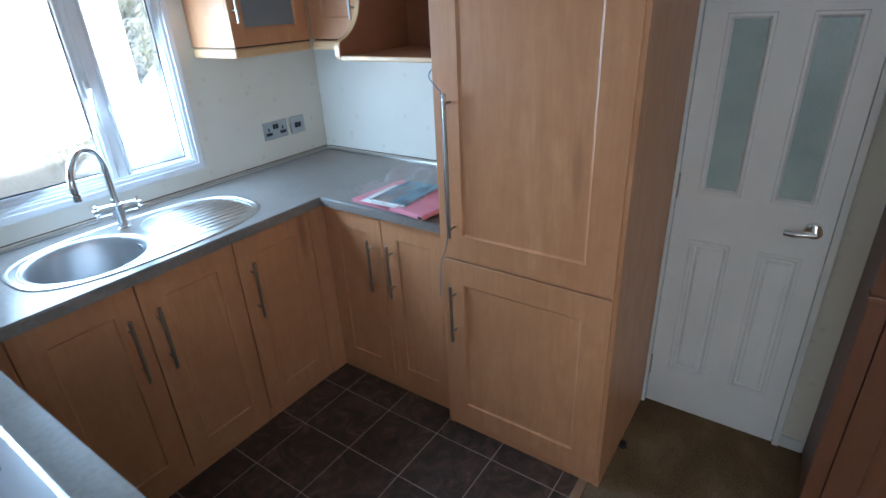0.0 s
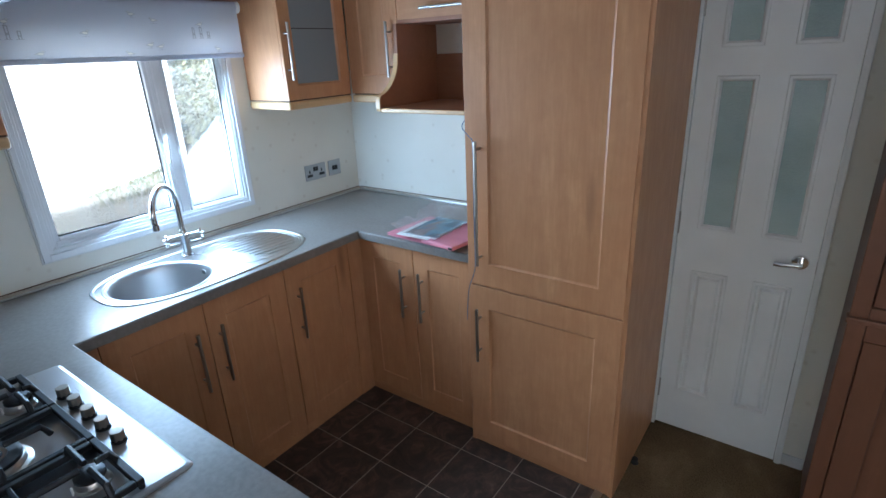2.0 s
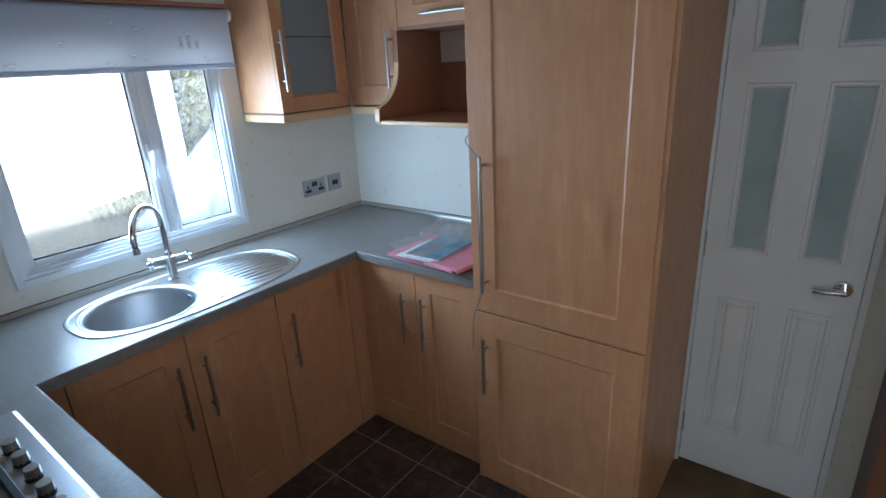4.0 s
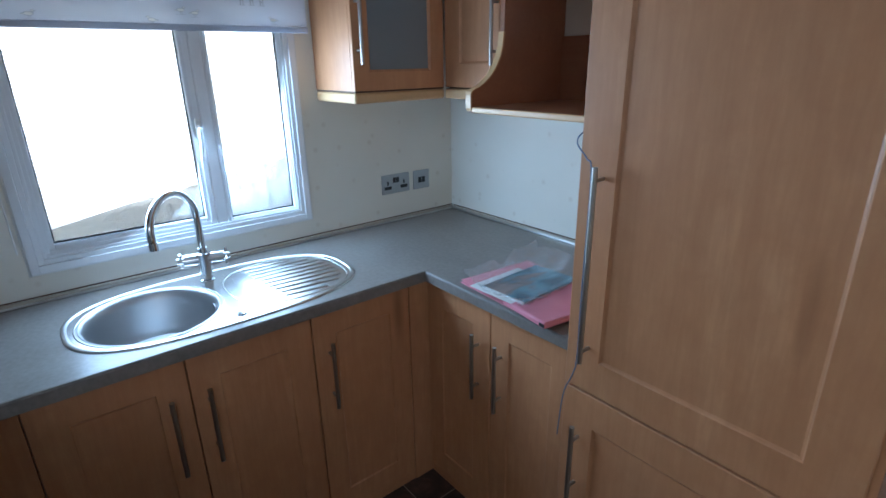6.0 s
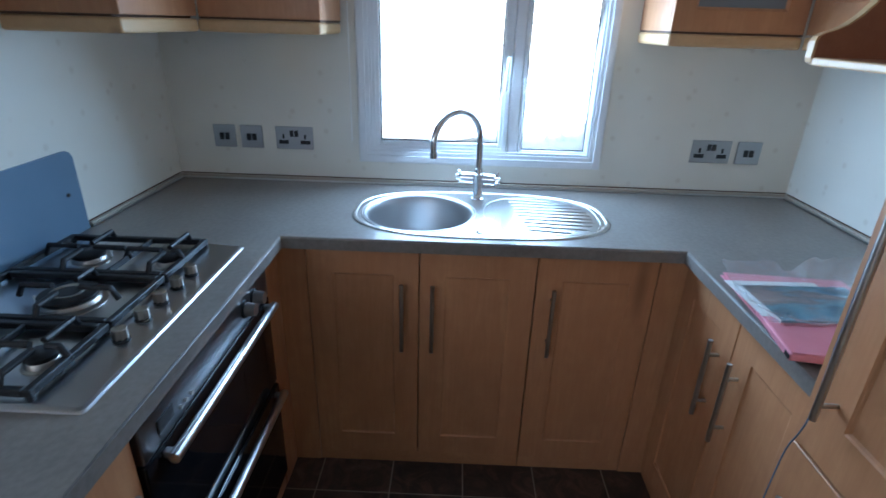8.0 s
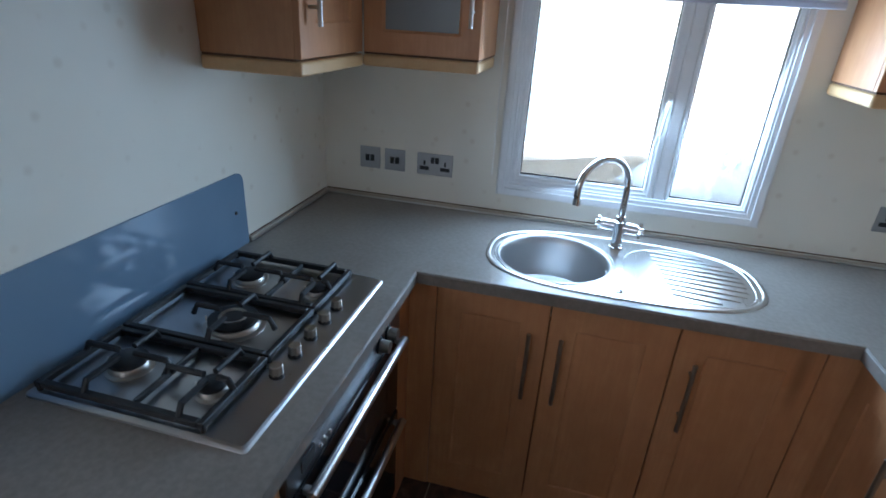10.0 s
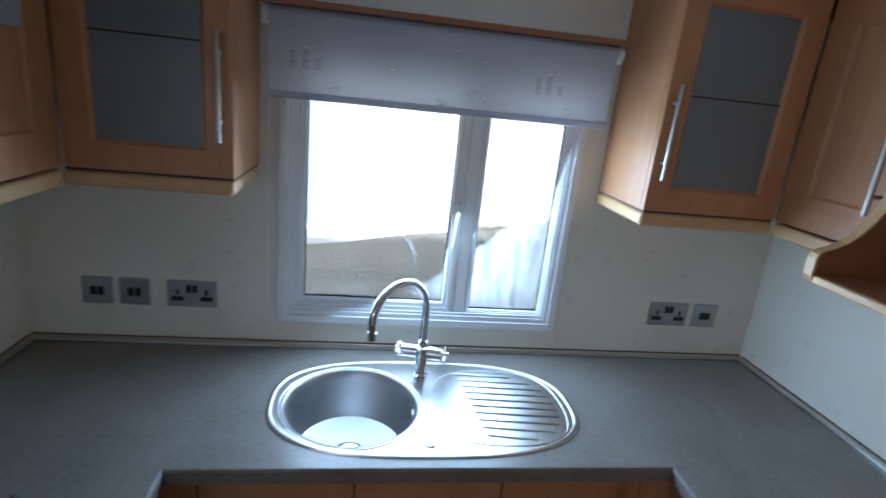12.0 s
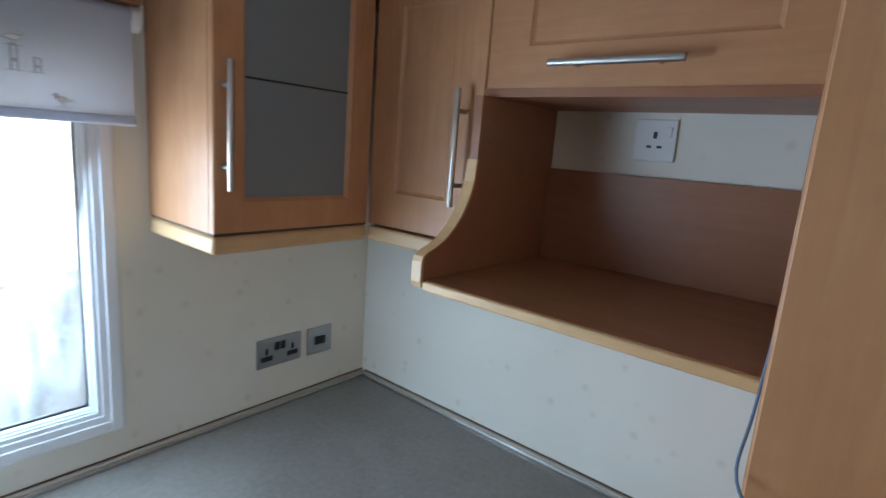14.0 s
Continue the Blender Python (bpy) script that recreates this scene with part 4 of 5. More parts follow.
def glass_unit(name, label, y0, y1, handle_y):
    t = thing(name, label, "cabinet", (-1.80, (y0 + y1) / 2, UB), "wall cabinets")
    for nm, q in (("side_panel", (y0, y0 + 0.018, UD, UT)), ("side_panel", (y1 - 0.018, y1, UD, UT)), ("bottom_panel", (y0 + 0.018, y1 - 0.018, UD, UD + 0.018)), ("top_panel", (y0 + 0.018, y1 - 0.018, UT - 0.018, UT))):
        part(nm, box(XW + 0.001, FXU - 0.0185, *q), WOOD, t)
    part("back_panel", box(XW + 0.001, XW + 0.006, y0 + 0.018, y1 - 0.018, UD + 0.018, UT - 0.018), WOOD, t)
    d = part("door", panel_bm(y0 + 0.001, y1 - 0.001, UD, UT, MU, th=0.018, frame=0.062, opening=True, recess=0.008), WOOD, t)
    part("glass", box(FXU - 0.013, FXU - 0.009, y0 + 0.065, y1 - 0.065, UD + 0.065, UT - 0.065), FROST, d, "smoky frosted glass panel")
    part("leading", box(FXU - 0.009, FXU - 0.0075, y0 + 0.070, y1 - 0.070, 1.803, 1.807), BLACK, d, "thin dark line of the shelf behind the glass")
    bar_handle(d, MU, (handle_y, 1.585), (handle_y, 1.828), 0.030)
    part("dark_gap", box(XW + 0.002, FXU - 0.002, y0 + 0.002, y1 - 0.002, UD - 0.0058, UD - 0.0002), DARKGAP, t)
    part("light_rail", box(XW + 0.001, FXU + 0.004, y0 - 0.004, y1 + 0.0, UB, UD - 0.006, 0.010, 3), WOOD_EDGE, t, "pale beech light rail with rounded corners")
    return t


glass_unit("wall_cabinet", "beech wall cabinet with a frosted glass door beside the window", 1.127, 1.5265, 1.148)
glass_unit("wall_cabinet", "beech wall cabinet with a frosted glass door and shelf line", -0.3165, 0.062, 0.034)


def solid_unit(name, label, x0, x1, m, y0, y1, inset, handle, z1=UT):
    t = thing(name, label, "cabinet", ((x0 + x1) / 2, (y0 + y1) / 2, UB), "wall cabinets")
    part("body", box(x0, x1, y0, y1, UD, z1), WOOD, t)
    d = part("door", panel_bm(x0 + 0.001, x1 - 0.001, UD, z1, m, frame=inset), WOOD, t)
    bar_handle(d, m, (handle, 1.575), (handle, 1.820), 0.030)
    part("dark_gap", box(x0 + 0.002, x1 - 0.002, y0 + 0.002, y1 - 0.002, UD - 0.0058, UD - 0.0002), DARKGAP, t)
    return t


nu = solid_unit("wall_cabinet", "narrow beech wall cabinet with a plain panelled door", -1.659, -1.3275, MUN, FYN + 0.0185, YN - 0.001, 0.085, -1.374)
part("light_rail", box(-1.655, -1.3275, FYN - 0.004, YN - 0.001, UB, UD - 0.006, 0.006), WOOD_EDGE, nu, "pale beech light rail")
su = solid_unit("wall_cabinet", "beech corner wall cabinet beside the cooker hood", -1.659, -1.258, MUS, YS + 0.001, FYS - 0.0185, 0.085, -1.312)
part("light_rail", box(-1.655, -1.252, YS + 0.001, FYS + 0.004, UB, UD - 0.006, 0.008, 3), WOOD_EDGE, su, "pale beech light rail")
su2 = solid_unit("wall_cabinet", "beech wall cabinet at the end of the worktop", -0.510, -0.250, frame_map("+y", -0.376), YS + 0.001, -0.3945, 0.060, -0.300)
part("light_rail", box(-0.515, -0.246, YS + 0.001, -0.370, UB - 0.004, UD - 0.006, 0.016, 4), WOOD_EDGE, su2, "pale beech light rail with rounded corners")

# cornice over the wall units
cor = thing("cornice", "beech cornice boards between wall cabinets and ceiling", "cornice", (-1.7, 1.6, UT), kind="structure")
for x0, x1, y0, y1 in ((XW + 0.001, FXU + 0.030, 1.120, YN - 0.001), (FXU + 0.030, -0.7280, FYN - 0.030, YN - 0.001), (XW + 0.001, FXU + 0.030, YS + 0.001, 0.076), (FXU + 0.030, -1.252, YS + 0.001, FYS + 0.030), (-0.516, -0.244, YS + 0.001, -0.346)):
    part("gap", box(x0 + 0.004, x1 - 0.034 if x1 == FXU + 0.030 else x1 - 0.004, y0 + 0.034, y1 - 0.004, UT + 0.0005, UT + 0.006), DARKGAP, cor)
    part("board", box(x0, x1, y0, y1, UT + 0.0065, ZC - 0.001, 0.004), WOOD_X, cor)

# cooker hood
hood = thing("cooker_hood", "brown metallic cooker hood between wall cabinets", "cooker hood", (-0.87, -0.4, 1.80))
bm = bmesh.new()
hv = []
for z, y1, x0, x1 in ((1.776, -0.140, -1.255, -0.52), (1.835, -0.140, -1.255, -0.52), (1.98, -0.36, -1.255, -0.52), (ZC - 0.001, -0.36, -1.255, -0.52)):
    hv.append([bm.verts.new(p) for p in ((x0, YS + 0.001, z), (x1, YS + 0.001, z), (x1, y1, z), (x0, y1, z))])
for a, b in zip(hv, hv[1:]):
    for k in range(4):
        bm.faces.new((a[k], a[(k + 1) % 4], b[(k + 1) % 4], b[k]))
bm.faces.new(hv[0])
bm.faces.new(hv[-1])
part("canopy", bm, HOODM, hood)
part("filter", box(-1.20, -0.57, -0.60, -0.20, 1.771, 1.7755, 0.001), HOODM, hood)

# niche unit: curved side panel, shelf, back board, flap above
niche = thing("microwave_shelf_unit", "open beech shelf unit with a curved side and flap door above", "shelf unit", (-1.03, 1.6, 1.43))
prof = [(YN - 0.001, 1.432), (1.365, 1.432), (1.354, 1.437), (1.350, 1.447), (1.350, 1.486), (1.354, 1.497), (1.366, 1.504), (1.388, 1.511), (1.414, 1.524), (1.441, 1.546), (1.464, 1.573), (1.481, 1.604), (1.491, 1.636), (1.496, 1.68), (1.498, 1.805), (YN - 0.001, 1.805)]
bm = bmesh.new()
a = [bm.verts.new((-1.3265, y, z)) for y, z in prof]
b = [bm.verts.new((-1.3075, y, z)) for y, z in prof]
bm.faces.new(a)
bm.faces.new(b)
for i in range(len(prof)):
    j = (i + 1) % len(prof)
    bm.faces.new((a[i], a[j], b[j], b[i]))
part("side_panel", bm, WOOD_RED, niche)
bm = bmesh.new()
ed = [(y - 0.0045, z) for y, z in prof[1:14]]
a0 = [bm.verts.new((-1.329, y, z)) for y, z in ed]
a1 = [bm.verts.new((-1.305, y, z)) for y, z in ed]
c0 = [bm.verts.new((-1.329, y + 0.007, z)) for y, z in ed]
c1 = [bm.verts.new((-1.305, y + 0.007, z)) for y, z in ed]
for i in range(len(ed) - 1):
    for p, q in ((a0, a1), (a1, c1), (c1, c0), (c0, a0)):
        bm.faces.new((p[i], p[i + 1], q[i + 1], q[i]))
part("side_edge", bm, WOOD_EDGE, niche, "pale curved front edging")
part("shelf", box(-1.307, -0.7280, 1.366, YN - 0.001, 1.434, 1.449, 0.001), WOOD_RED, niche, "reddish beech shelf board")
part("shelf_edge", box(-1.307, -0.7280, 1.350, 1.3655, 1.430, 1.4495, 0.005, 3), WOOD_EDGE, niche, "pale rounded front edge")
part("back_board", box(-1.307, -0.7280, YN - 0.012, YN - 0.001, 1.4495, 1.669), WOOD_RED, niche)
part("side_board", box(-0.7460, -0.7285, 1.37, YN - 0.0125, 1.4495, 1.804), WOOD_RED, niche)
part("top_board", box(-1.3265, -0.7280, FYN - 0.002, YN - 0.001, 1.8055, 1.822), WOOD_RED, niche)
part("flap_body", box(-1.3265, -0.7280, FYN + 0.0185, YN - 0.001, 1.8225, UT), WOOD_X, niche)
fl = part("flap_door", panel_bm(-1.3255, -0.7290, 1.807, UT, MUN, frame=0.092), WOOD_X, niche)
bar_handle(fl, MUN, (-1.172, 1.861), (-0.938, 1.861), 0.030)

# ---------------------------------------------------------------- fridge housing
fr = thing("fridge_housing", "tall beech housing with two doors over an integrated fridge freezer", "cabinet", (-0.43, 1.5, 0))
part("side_panel", box(-0.7255, -0.7070, 1.163, YN - 0.001, 0, ZC - 0.001, 0.001), WOOD, fr)
part("side_panel", box(-0.0965, -0.078, 1.163, YD + 0.06, 0, ZC - 0.001, 0.001), WOOD, fr)
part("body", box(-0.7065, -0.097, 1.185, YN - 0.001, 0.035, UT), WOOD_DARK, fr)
part("plinth", box(-0.7065, -0.097, 1.168, 1.1845, 0, 0.034, 0.001), WOOD_X, fr)
part("top_board", box(-0.7065, -0.097, 1.165, YN - 0.001, UT + 0.003, ZC - 0.001), WOOD_X, fr)
MF = frame_map("-y", 1.1600)
up = part("upper_door", panel_bm(-0.7240, -0.092, 0.789, UT, MF, frame=0.095, th=0.020), WOOD, fr)
lo = part("lower_door", panel_bm(-0.7240, -0.092, 0.036, 0.783, MF, frame=0.094, th=0.020), WOOD, fr)
bar_handle(up, MF, (-0.660, 0.886), (-0.660, 1.370), 0.034, 0.0065, 0.03)
bar_handle(lo, MF, (-0.669, 0.448), (-0.669, 0.689), 0.030)
cab = [(-0.732, 1.34, 1.80), (-0.732, 1.30, 1.64), (-0.733, 1.22, 1.47), (-0.729, 1.150, 1.42), (-0.690, 1.135, 1.385), (-0.670, 1.128, 1.35), (-0.669, 1.125, 1.10), (-0.670, 1.128, 0.90), (-0.682, 1.132, 0.84), (-0.715, 1.145, 0.76), (-0.730, 1.150, 0.62)]
sm = []
for i in range(len(cab) - 1):
    p0, p1, p2, p3 = (Vector(cab[max(0, min(len(cab) - 1, i + k))]) for k in (-1, 0, 1, 2))
    for s in range(6):
        f = s / 6
        sm.append(0.5 * ((2 * p1) + (p2 - p0) * f + (2 * p0 - 5 * p1 + 4 * p2 - p3) * f * f + (3 * p1 - p0 - 3 * p2 + p3) * f ** 3))
sm.append(Vector(cab[-1]))
solo("cable", tube(sm, 0.0016, 8), BLUE_WIRE, "thin grey-blue cable looped through the fridge handle", "cable", True)

# ---------------------------------------------------------------- sockets


def plate(name, label, m, u0, u1, v0, v1, kind_, material, inner):
    t = thing(name, label, "socket", m @ Vector(((u0 + u1) / 2, v0, 0)), "sockets")
    b = bmesh.new()
    add_box(b, u0, u1, v0, v1, 0.0005, 0.006, 0.002)
    bmesh.ops.transform(b, matrix=m, verts=b.verts)
    part("plate", b, material, t)

    def bit(nm, a0, a1, c0, c1, d=0.0075, mt=inner):
        q = bmesh.new()
        add_box(q, a0, a1, c0, c1, 0.004, d, 0.0008)
        bmesh.ops.transform(q, matrix=m, verts=q.verts)
        part(nm, q, mt, t)

    uc, vc = (u0 + u1) / 2, (v0 + v1) / 2
    if kind_ == "double":
        for s in (-1, 1):
            c = uc + s * (u1 - u0) * 0.29
            bit("slot", c - 0.004, c + 0.004, vc - 0.004, vc + 0.014)
            bit("slot", c - 0.016, c - 0.006, vc - 0.022, vc - 0.012)
            bit("slot", c + 0.006, c + 0.016, vc - 0.022, vc - 0.012)
            bit("surround", c - 0.019, c + 0.019, vc - 0.024, vc - 0.009, 0.0068)
        for s in (-1, 1):
            bit("rocker", uc + s * 0.009 - 0.007, uc + s * 0.009 + 0.007, vc + 0.005, vc + 0.029, 0.0095)
    elif kind_ == "switch":
        for s in (-1, 1):
            bit("rocker", uc + s * 0.0105 - 0.008, uc + s * 0.0105 + 0.008, vc - 0.014, vc + 0.012, 0.010)
    else:
        bit("slot", uc - 0.004, uc + 0.004, vc + 0.004, vc + 0.018)
        bit("slot", uc - 0.016, uc - 0.006, vc - 0.016, vc - 0.011)
        bit("slot", uc + 0.006, uc + 0.016, vc - 0.016, vc - 0.011)
        bit("rocker", uc + 0.022, uc + 0.034, vc + 0.008, vc + 0.028, 0.0095, WHITE_PL)


MP = frame_map("+x", XW)
plate("double_socket", "brushed metal double socket with black inserts", MP, 1.398, 1.547, 1.030, 1.117, "double", PLATE, BLACK)
plate("switch_plate", "brushed metal double rocker switch", MP, 1.571, 1.662, 1.029, 1.116, "switch", PLATE, BLACK)
plate("switch_plate", "brushed metal double rocker switch", MP, -0.455, -0.369, 1.028, 1.115, "switch", PLATE, BLACK)
plate("switch_plate", "brushed metal double rocker switch", MP, -0.349, -0.263, 1.028, 1.115, "switch", PLATE, BLACK)
plate("double_socket", "brushed metal double socket with black inserts", MP, -0.212, -0.066, 1.028, 1.115, "double", PLATE, BLACK)
plate("single_socket", "white plastic single socket inside the shelf unit", frame_map("-y", YN), -1.110, -1.022, 1.703, 1.791, "single", WHITE_PL, BLACK)

# ---------------------------------------------------------------- papers
fol = thing("pink_folder", "closed pink card document folder on the worktop", "folder", (-0.98, 1.30, 0.9))


def turned(bm_, cx, cy, deg):
    bmesh.ops.rotate(bm_, cent=(cx, cy, 0), matrix=Matrix.Rotation(radians(deg), 3, "Z"), verts=bm_.verts)
    return bm_


part("back_cover", turned(box(-1.195, -0.860, 1.200, 1.500, 0.9004, 0.9026, 0.0008), -1.03, 1.35, -4), PINK, fol)
part("papers", turned(box(-1.150, -0.880, 1.225, 1.480, 0.9028, 0.9075), -1.03, 1.35, -4), PAPER, fol)
part("front_cover", turned(box(-1.195, -0.860, 1.202, 1.500, 0.9077, 0.9095, 0.0008), -1.03, 1.35, -5), PINK, fol)
fol2 = thing("pink_folder", "thick pink card wallet with a dark slot in its corner", "folder", (-0.87, 1.30, 0.910))
part("cover", turned(box(-0.985, -0.800, 1.158, 1.445, 0.9100, 0.9270, 0.004), -0.805, 1.158, -9), PINK, fol2)
part("flap", turned(box(-0.980, -0.804, 1.162, 1.30, 0.9272, 0.9285, 0.0005), -0.805, 1.158, -9), PINK, fol2)
part("slot", turned(box(-0.822, -0.8015, 1.1575, 1.170, 0.9135, 0.9235), -0.805, 1.158, -9), BLACK, fol2)
bk_ = thing("booklet", "dark teal booklet in a clear plastic sleeve on the folders", "book", (-1.0, 1.33, 0.929))
part("cover", turned(box(-1.085, -0.920, 1.200, 1.455, 0.9292, 0.9360, 0.001), -1.0, 1.33, 2), BLUE, bk_)
part("page_edge", turned(box(-1.086, -0.919, 1.1965, 1.1995, 0.9294, 0.9356), -1.0, 1.33, 2), PAPER, bk_)
part("loose_sheet", turned(box(-1.120, -0.945, 1.176, 1.400, 0.9286, 0.9290), -1.0, 1.33, 1), PAPER, bk_, "white sheet showing under the cover")
bm = bmesh.new()
NX, NY = 44, 54


def crumple(i, j):
    """Thin film lying on the cover, ridged all over and standing up along its loose ends."""
    u, v = i / NX, j / NY
    x, y = -1.140 + 0.250 * u, 1.168 + 0.335 * v
    e = max(0.0, abs(u - 0.5) * 2 - 0.6) + max(0.0, abs(v - 0.5) * 2 - 0.70)
    ridge = max(0.0, 1 - abs(noise.noise(Vector((u * 6, v * 5, 2.0)))) * 3.0)
    small = max(0.0, 1 - abs(noise.noise(Vector((u * 14, v * 12, 5.0)))) * 3.0)
    lift = max(0.0, v - 0.72) * max(0.0, 0.45 + 1.2 * noise.noise(Vector((u * 4.5, 3.0, 7.0)))) * 0.30
    lift += max(0.0, 0.22 - u) * max(0.0, 0.4 + 1.2 * noise.noise(Vector((8.0, v * 5.0, 1.0)))) * 0.22
    z = 0.9372 + (0.013 * ridge + 0.006 * small) * min(1.0, 0.14 + e * 2.2) + min(lift * 1.3, 0.045)
    return (x + 0.007 * noise.noise(Vector((u * 7, v * 7, 9.0))), y + 0.007 * noise.noise(Vector((u * 7, v * 7, 19.0))), z)


g = [[bm.verts.new(crumple(i, j)) for j in range(NY + 1)] for i in range(NX + 1)]
for i in range(NX):
    for j in range(NY):
        bm.faces.new((g[i][j], g[i + 1][j], g[i + 1][j + 1], g[i][j + 1]))
part("sleeve", bm, FILM, bk_, "crumpled clear plastic sleeve")

# ---------------------------------------------------------------- door and hall
fr2 = thing("door_frame", "white painted door lining", "door frame", (0.17, YD, 0), kind="structure")
part("jamb", box(-0.0775, -0.0645, 1.708, YD + 0.06, 0, 2.03, 0.002), DOORW, fr2)
part("jamb", box(0.4175, 0.441, 1.716, YD + 0.06, 0, 2.03, 0.003), DOORW, fr2)
part("head", box(-0.064, 0.417, 1.712, YD + 0.06, 2.005, 2.03, 0.003), DOORW, fr2)
dr_ = thing("door_1", "closed white moulded door with four obscured glass panes", "door", (0.17, 1.735, 0.01), kind="structure")
DX0, DX1 = -0.062, 0.415
cols, rowsz = [(0.018, 0.128), (0.240, 0.345)], [(0.215, 0.780, False), (0.984, 1.542, True), (1.662, 1.935, True)]
bm = bmesh.new()
TH0, TH1 = 1.722, 1.757
xs = [DX0, cols[0][0] - 0.012, cols[0][1] + 0.012, cols[1][0] - 0.012, cols[1][1] + 0.012, DX1]
zs = [0.010] + [v for r in rowsz for v in (r[0] - 0.012, r[1] + 0.012)] + [2.0]
for i in range(len(xs) - 1):
    for j in range(len(zs) - 1):
        if i % 2 == 1 and j % 2 == 1:
            continue
        add_box(bm, xs[i], xs[i + 1], TH0, TH1, zs[j], zs[j + 1])
bmesh.ops.remove_doubles(bm, verts=bm.verts, dist=0.0001)
part("leaf", bm, DOORW, dr_)
for c0, c1 in cols:
    for z0, z1, glazed in rowsz:
        b = panel_bm(c0 - 0.0118, c1 + 0.0118, z0 - 0.0118, z1 + 0.0118, frame_map("-y", TH0 - 0.003), th=0.03, frame=0.011, recess=0.010, opening=glazed, bevel=0.003)
        mo = part("moulding" if glazed else "raised_panel", b, DOORW, dr_)
        if glazed:
            part("pane", box(c0 + 0.0, c1 - 0.0, TH0 + 0.008, TH0 + 0.013, z0, z1), OBSCURE, mo, "patterned obscure glass pane")
        else:
            part("field", panel_bm(c0 + 0.012, c1 - 0.012, z0 + 0.012, z1 - 0.012, frame_map("-y", TH0 - 0.001), th=0.012, frame=0, bevel=0.010), DOORW, mo)
hd = part("door_handle", cyl((0.365, TH0, 0.898), (0.365, TH0 - 0.010, 0.898), 0.029, 0.026, 28), CHROME, dr_, "chrome lever handle on a round rose", True)
part("neck", cyl((0.365, TH0 - 0.009, 0.898), (0.365, TH0 - 0.046, 0.898), 0.010), CHROME, hd, "", True)
part("lever", tube([(0.374, TH0 - 0.046, 0.898), (0.344, TH0 - 0.048, 0.898), (0.315, TH0 - 0.047, 0.893), (0.286, TH0 - 0.044, 0.892)], 0.0095, 12), CHROME, hd, "", True)
part("latch", box(0.4152, 0.4172, 1.724, 1.75, 0.86, 0.905), SATIN, dr_, "metal latch plate")
for z in (0.20, 0.99, 1.80):
    part("hinge", cyl((-0.063, 1.716, z - 0.045), (-0.063, 1.716, z + 0.045), 0.005, seg=12), SATIN, dr_, "small metal butt hinge")
structure("baseboard", box(0.4415, 0.5175, 1.724, YD - 0.0005, 0, 0.052, 0.003), DOORW, "short white skirting board", "baseboard")
solo("door_stop", lathe([(0.016, 0.0), (0.016, 0.004), (0.013, 0.007), (0.013, 0.022), (0.009, 0.026), (0.0, 0.026)], (-0.062, 1.405, 0.0), 20), RUBBER, "small black rubber door stop on the carpet", "door stop", True)

wr = thing("tall_cupboard", "tall red-brown wooden cupboard with a face frame and inset doors, its front coloured dark for shade", "cupboard", (0.85, 1.59, 0))
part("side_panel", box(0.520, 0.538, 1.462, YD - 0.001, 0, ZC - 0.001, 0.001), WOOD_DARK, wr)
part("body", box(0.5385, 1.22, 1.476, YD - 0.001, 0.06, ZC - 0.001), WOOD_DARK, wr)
part("stile", box(0.518, 0.566, 1.442, 1.4615, 0, 0.826, 0.002), WOOD_SHADED, wr)
part("top_rail", box(0.5665, 1.22, 1.442, 1.4615, 0.770, 0.826, 0.002), WOOD_SHADED, wr)
part("ledge", box(0.512, 1.225, 1.430, 1.4755, 0.8265, 0.846, 0.004), WOOD_SHADED, wr, "wooden ledge")
part("stile", box(0.518, 0.566, 1.442, 1.4615, 0.8465, ZC - 0.001, 0.002), WOOD_SHADED, wr)
part("lower_rail", box(0.5665, 1.22, 1.442, 1.4615, 0.8465, 0.885, 0.002), WOOD_SHADED, wr)
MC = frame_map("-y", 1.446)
part("door", panel_bm(0.570, 1.215, 0.055, 0.766, MC, frame=0.08, th=0.015), WOOD_SHADED, wr)
part("door", panel_bm(0.570, 1.215, 0.889, 2.05, MC, frame=0.08, th=0.015), WOOD_SHADED, wr)

# small dark vent high on the window wall
solo("wall_vent", box(XW, XW + 0.012, 0.78, 0.93, 2.062, 2.10, 0.003), BLACK, "small dark ventilation grille above the blind", "vent")

# ---------------------------------------------------------------- outside
bm = bmesh.new()
gx = [-300, -100, -30, -12, -8] + [-6 + 0.1 * k for k in range(41)] + [-1.5, 0, 2, 8, 30, 100, 300]
gy = [-300, -100, -30, -10] + [-5 + 0.25 * k for k in range(41)] + [10, 30, 100, 300]


def ground_z(x, y):
    f = min(1, max(0, (-2.4 - x) / 2.1))
    return -0.55 + f * (1.02 + 0.155 * min(2.6, max(-2.5, y))) + 0.03 * f * noise.noise(Vector((x * 2, y * 2, 0)))


gv = [[bm.verts.new((x, y, ground_z(x, y))) for y in gy] for x in gx]
for i in range(len(gx) - 1):
    for j in range(len(gy) - 1):
        bm.faces.new((gv[i][j], gv[i + 1][j], gv[i + 1][j + 1], gv[i][j + 1]))
solo("ground", bm, GRAVEL, "pale gravel bank rising outside the window", "ground", True, kind="structure")
rng = random.Random(4)
bm = bmesh.new()
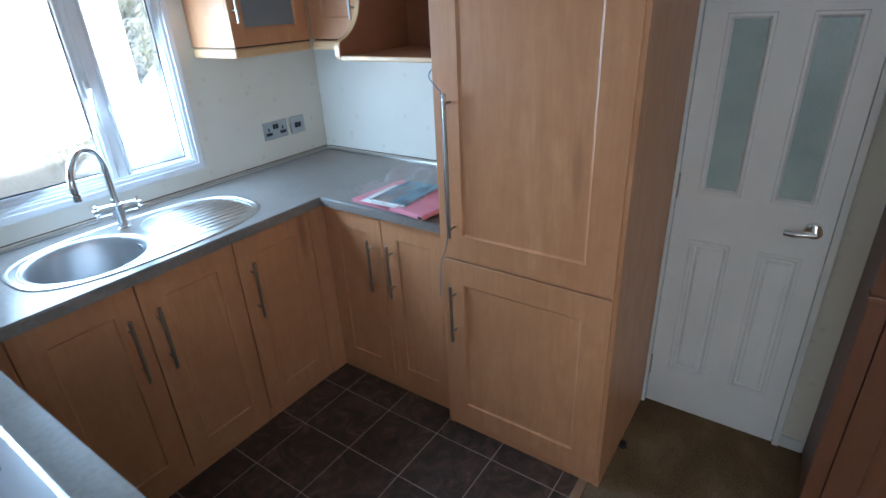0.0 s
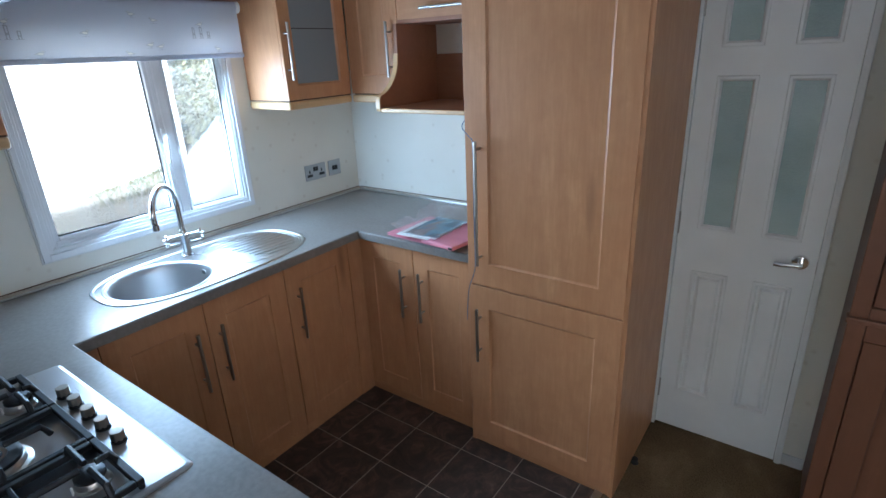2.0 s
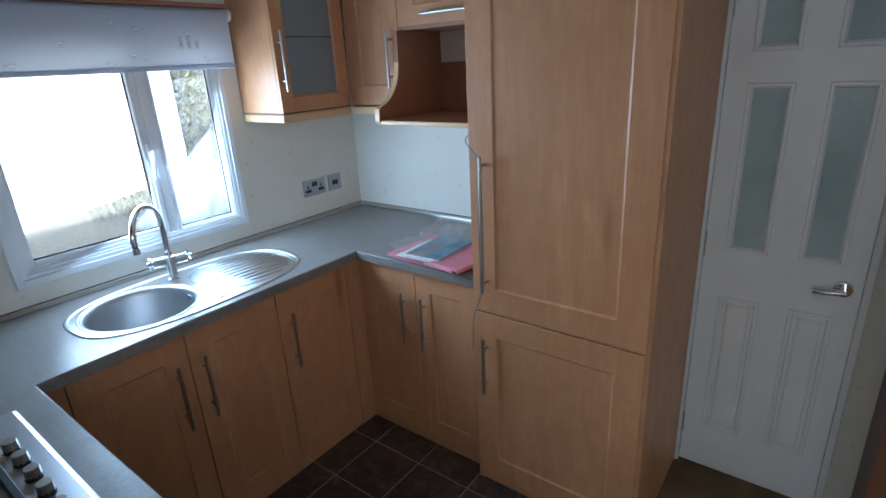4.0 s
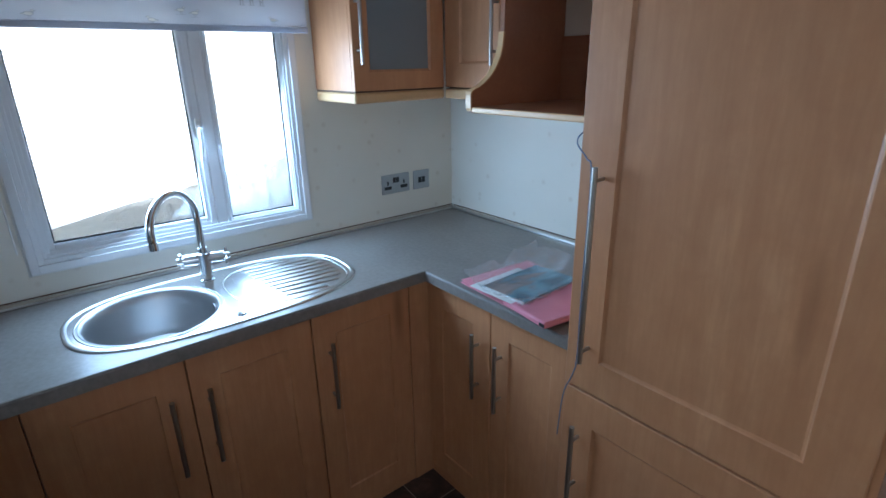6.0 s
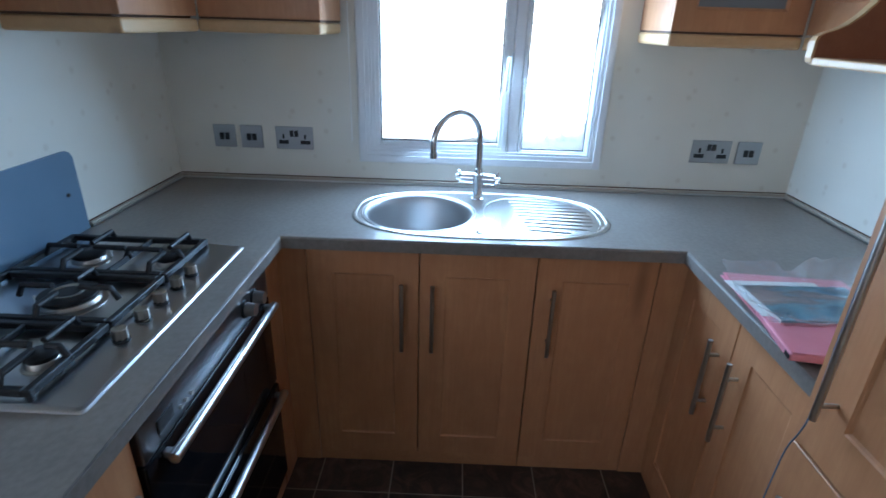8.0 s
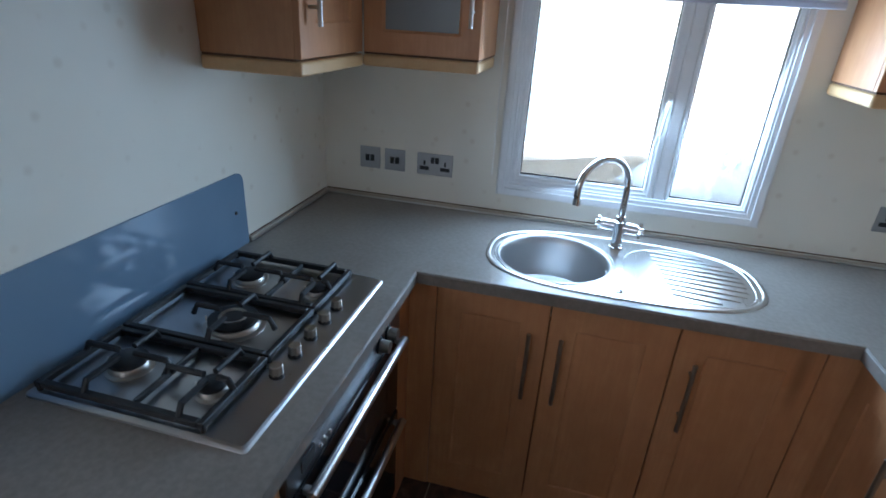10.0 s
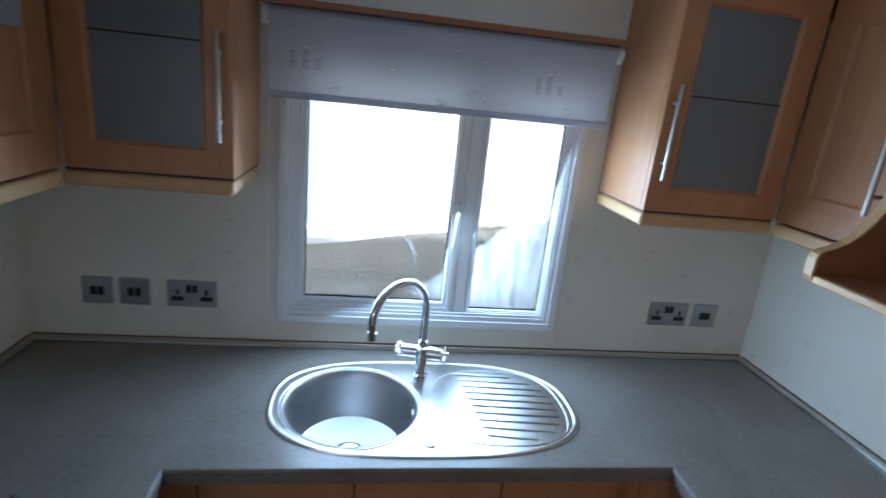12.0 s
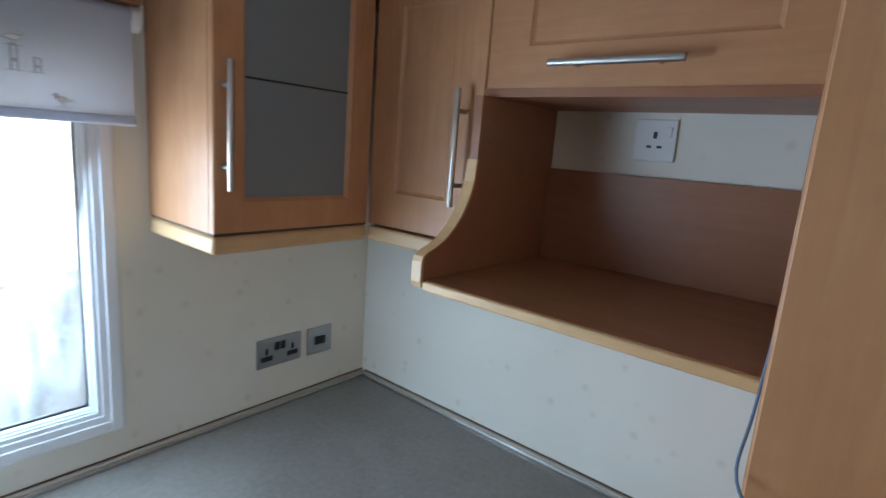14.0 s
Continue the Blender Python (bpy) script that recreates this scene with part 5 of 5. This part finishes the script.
for k in range(1500):
    x, y = rng.uniform(-4.58, -4.35), rng.triangular(1.0, 2.6, 2.1)
    z, hgt, lean = ground_z(x, y) - 0.01, rng.uniform(0.02, 0.075), rng.uniform(-0.03, 0.03)
    a = rng.uniform(0, 3.14)
    dx, dy = 0.0025 * math.cos(a), 0.0025 * math.sin(a)
    v = [bm.verts.new(p) for p in ((x - dx, y - dy, z), (x + dx, y + dy, z), (x + lean * 0.4 + dx * 0.6, y + lean * 0.4 + dy * 0.6, z + hgt * 0.6), (x + lean, y + lean, z + hgt))]
    bm.faces.new((v[0], v[1], v[2], v[3]))
solo("grass", bm, GRASS, "ragged dull grass along the top of the bank", "grass", kind="stuff")
hedge = thing("hedge", "dark leafy hedge beyond the neighbouring caravan", "hedge", (-5.4, 3.2, 0.2))
bm = bmesh.new()
for k in range(9000):
    c = Vector((rng.uniform(-6.4, -4.3), rng.uniform(2.32, 4.6), 0))
    top = 1.68 + 0.25 * noise.noise(Vector((c.x * 2, c.y * 2, 1)))
    c.z = rng.uniform(ground_z(c.x, c.y) - 0.05, top)
    n1 = Vector((rng.gauss(0, 1), rng.gauss(0, 1), rng.gauss(0, 1))).normalized()
    u = n1.orthogonal().normalized()
    w = n1.cross(u)
    r = rng.uniform(0.014, 0.036)
    v = [bm.verts.new(c + p) for p in (u * r, w * r * 0.5, -u * r, -w * r * 0.5)]
    bm.faces.new(v)
tagged(part("foliage", bm, GRASS, hedge), kind="stuff")
for k in range(6):
    part("stem", cyl((-6.0 + 0.28 * k, 2.5 + 0.3 * (k % 3), 0.1), (-6.0 + 0.3 * k, 2.55 + 0.3 * (k % 3), 1.5), 0.014, 0.006, 8), GRASS, hedge)
nb = thing("neighbour_caravan", "white-clad static caravan standing next door", "caravan", (-6.4, -1.0, -0.70))
part("wall", box(-8.2, -4.6, -7.0, 2.15, -0.12, 2.5, 0.02), CLAD, nb)
for k in range(14):
    part("cladding_board", box(-4.598, -4.585, -7.0, 2.15, -0.10 + k * 0.18, 0.074 + k * 0.18, 0.004), CLAD, nb)
part("roof", box(-8.35, -4.45, -7.15, 2.3, 2.5, 2.62, 0.03), CLAD, nb)
for y in (-4.4, -0.24):
    w_ = part("window", box(-4.60, -4.570, y, y + 0.34, 0.58, 2.05, 0.004), WHITE, nb)
    part("pane", box(-4.572, -4.566, y + 0.05, y + 0.29, 0.64, 1.99), NBGLASS, w_)
for k in range(5):
    part("support", box(-4.95, -4.75, -6.6 + k * 2.0, -6.4 + k * 2.0, -0.70, -0.12, 0.01), CLAD, nb, "concrete block pier")

# ---------------------------------------------------------------- floor tiles
fl_ = thing("floor_tiles", "dark marbled vinyl floor tiles with thin buff joints", "floor", (-0.8, 0.5, 0), kind="structure")
part("grout", box(XW, FLX - 0.012, YS - 0.07, 1.22, -0.06, -0.0015), GROUT, fl_)
GX = [-1.51, -1.25, -0.99, -0.73, -0.47, -0.21, FLX - 0.010]
GY = [-0.61, -0.46, -0.205, 0.05, 0.305, 0.56, 0.815, 1.07, 1.22]
shared = {}
for i in range(len(GX) - 1):
    for j in range(len(GY) - 1):
        w, h_ = round(GX[i + 1] - GX[i], 3), round(GY[j + 1] - GY[j], 3)
        if (w, h_) not in shared:
            shared[(w, h_)] = finish("tile", box(-w / 2 + 0.0022, w / 2 - 0.0022, -h_ / 2 + 0.0022, h_ / 2 - 0.0022, -0.008, 0.0, 0.001, 1), TILE)
        o = new("tile", shared[(w, h_)])
        o.parent = fl_
        o.matrix_parent_inverse = Matrix.Translation(-fl_.location)
        o.location = ((GX[i] + GX[i + 1]) / 2, (GY[j] + GY[j + 1]) / 2, 0)
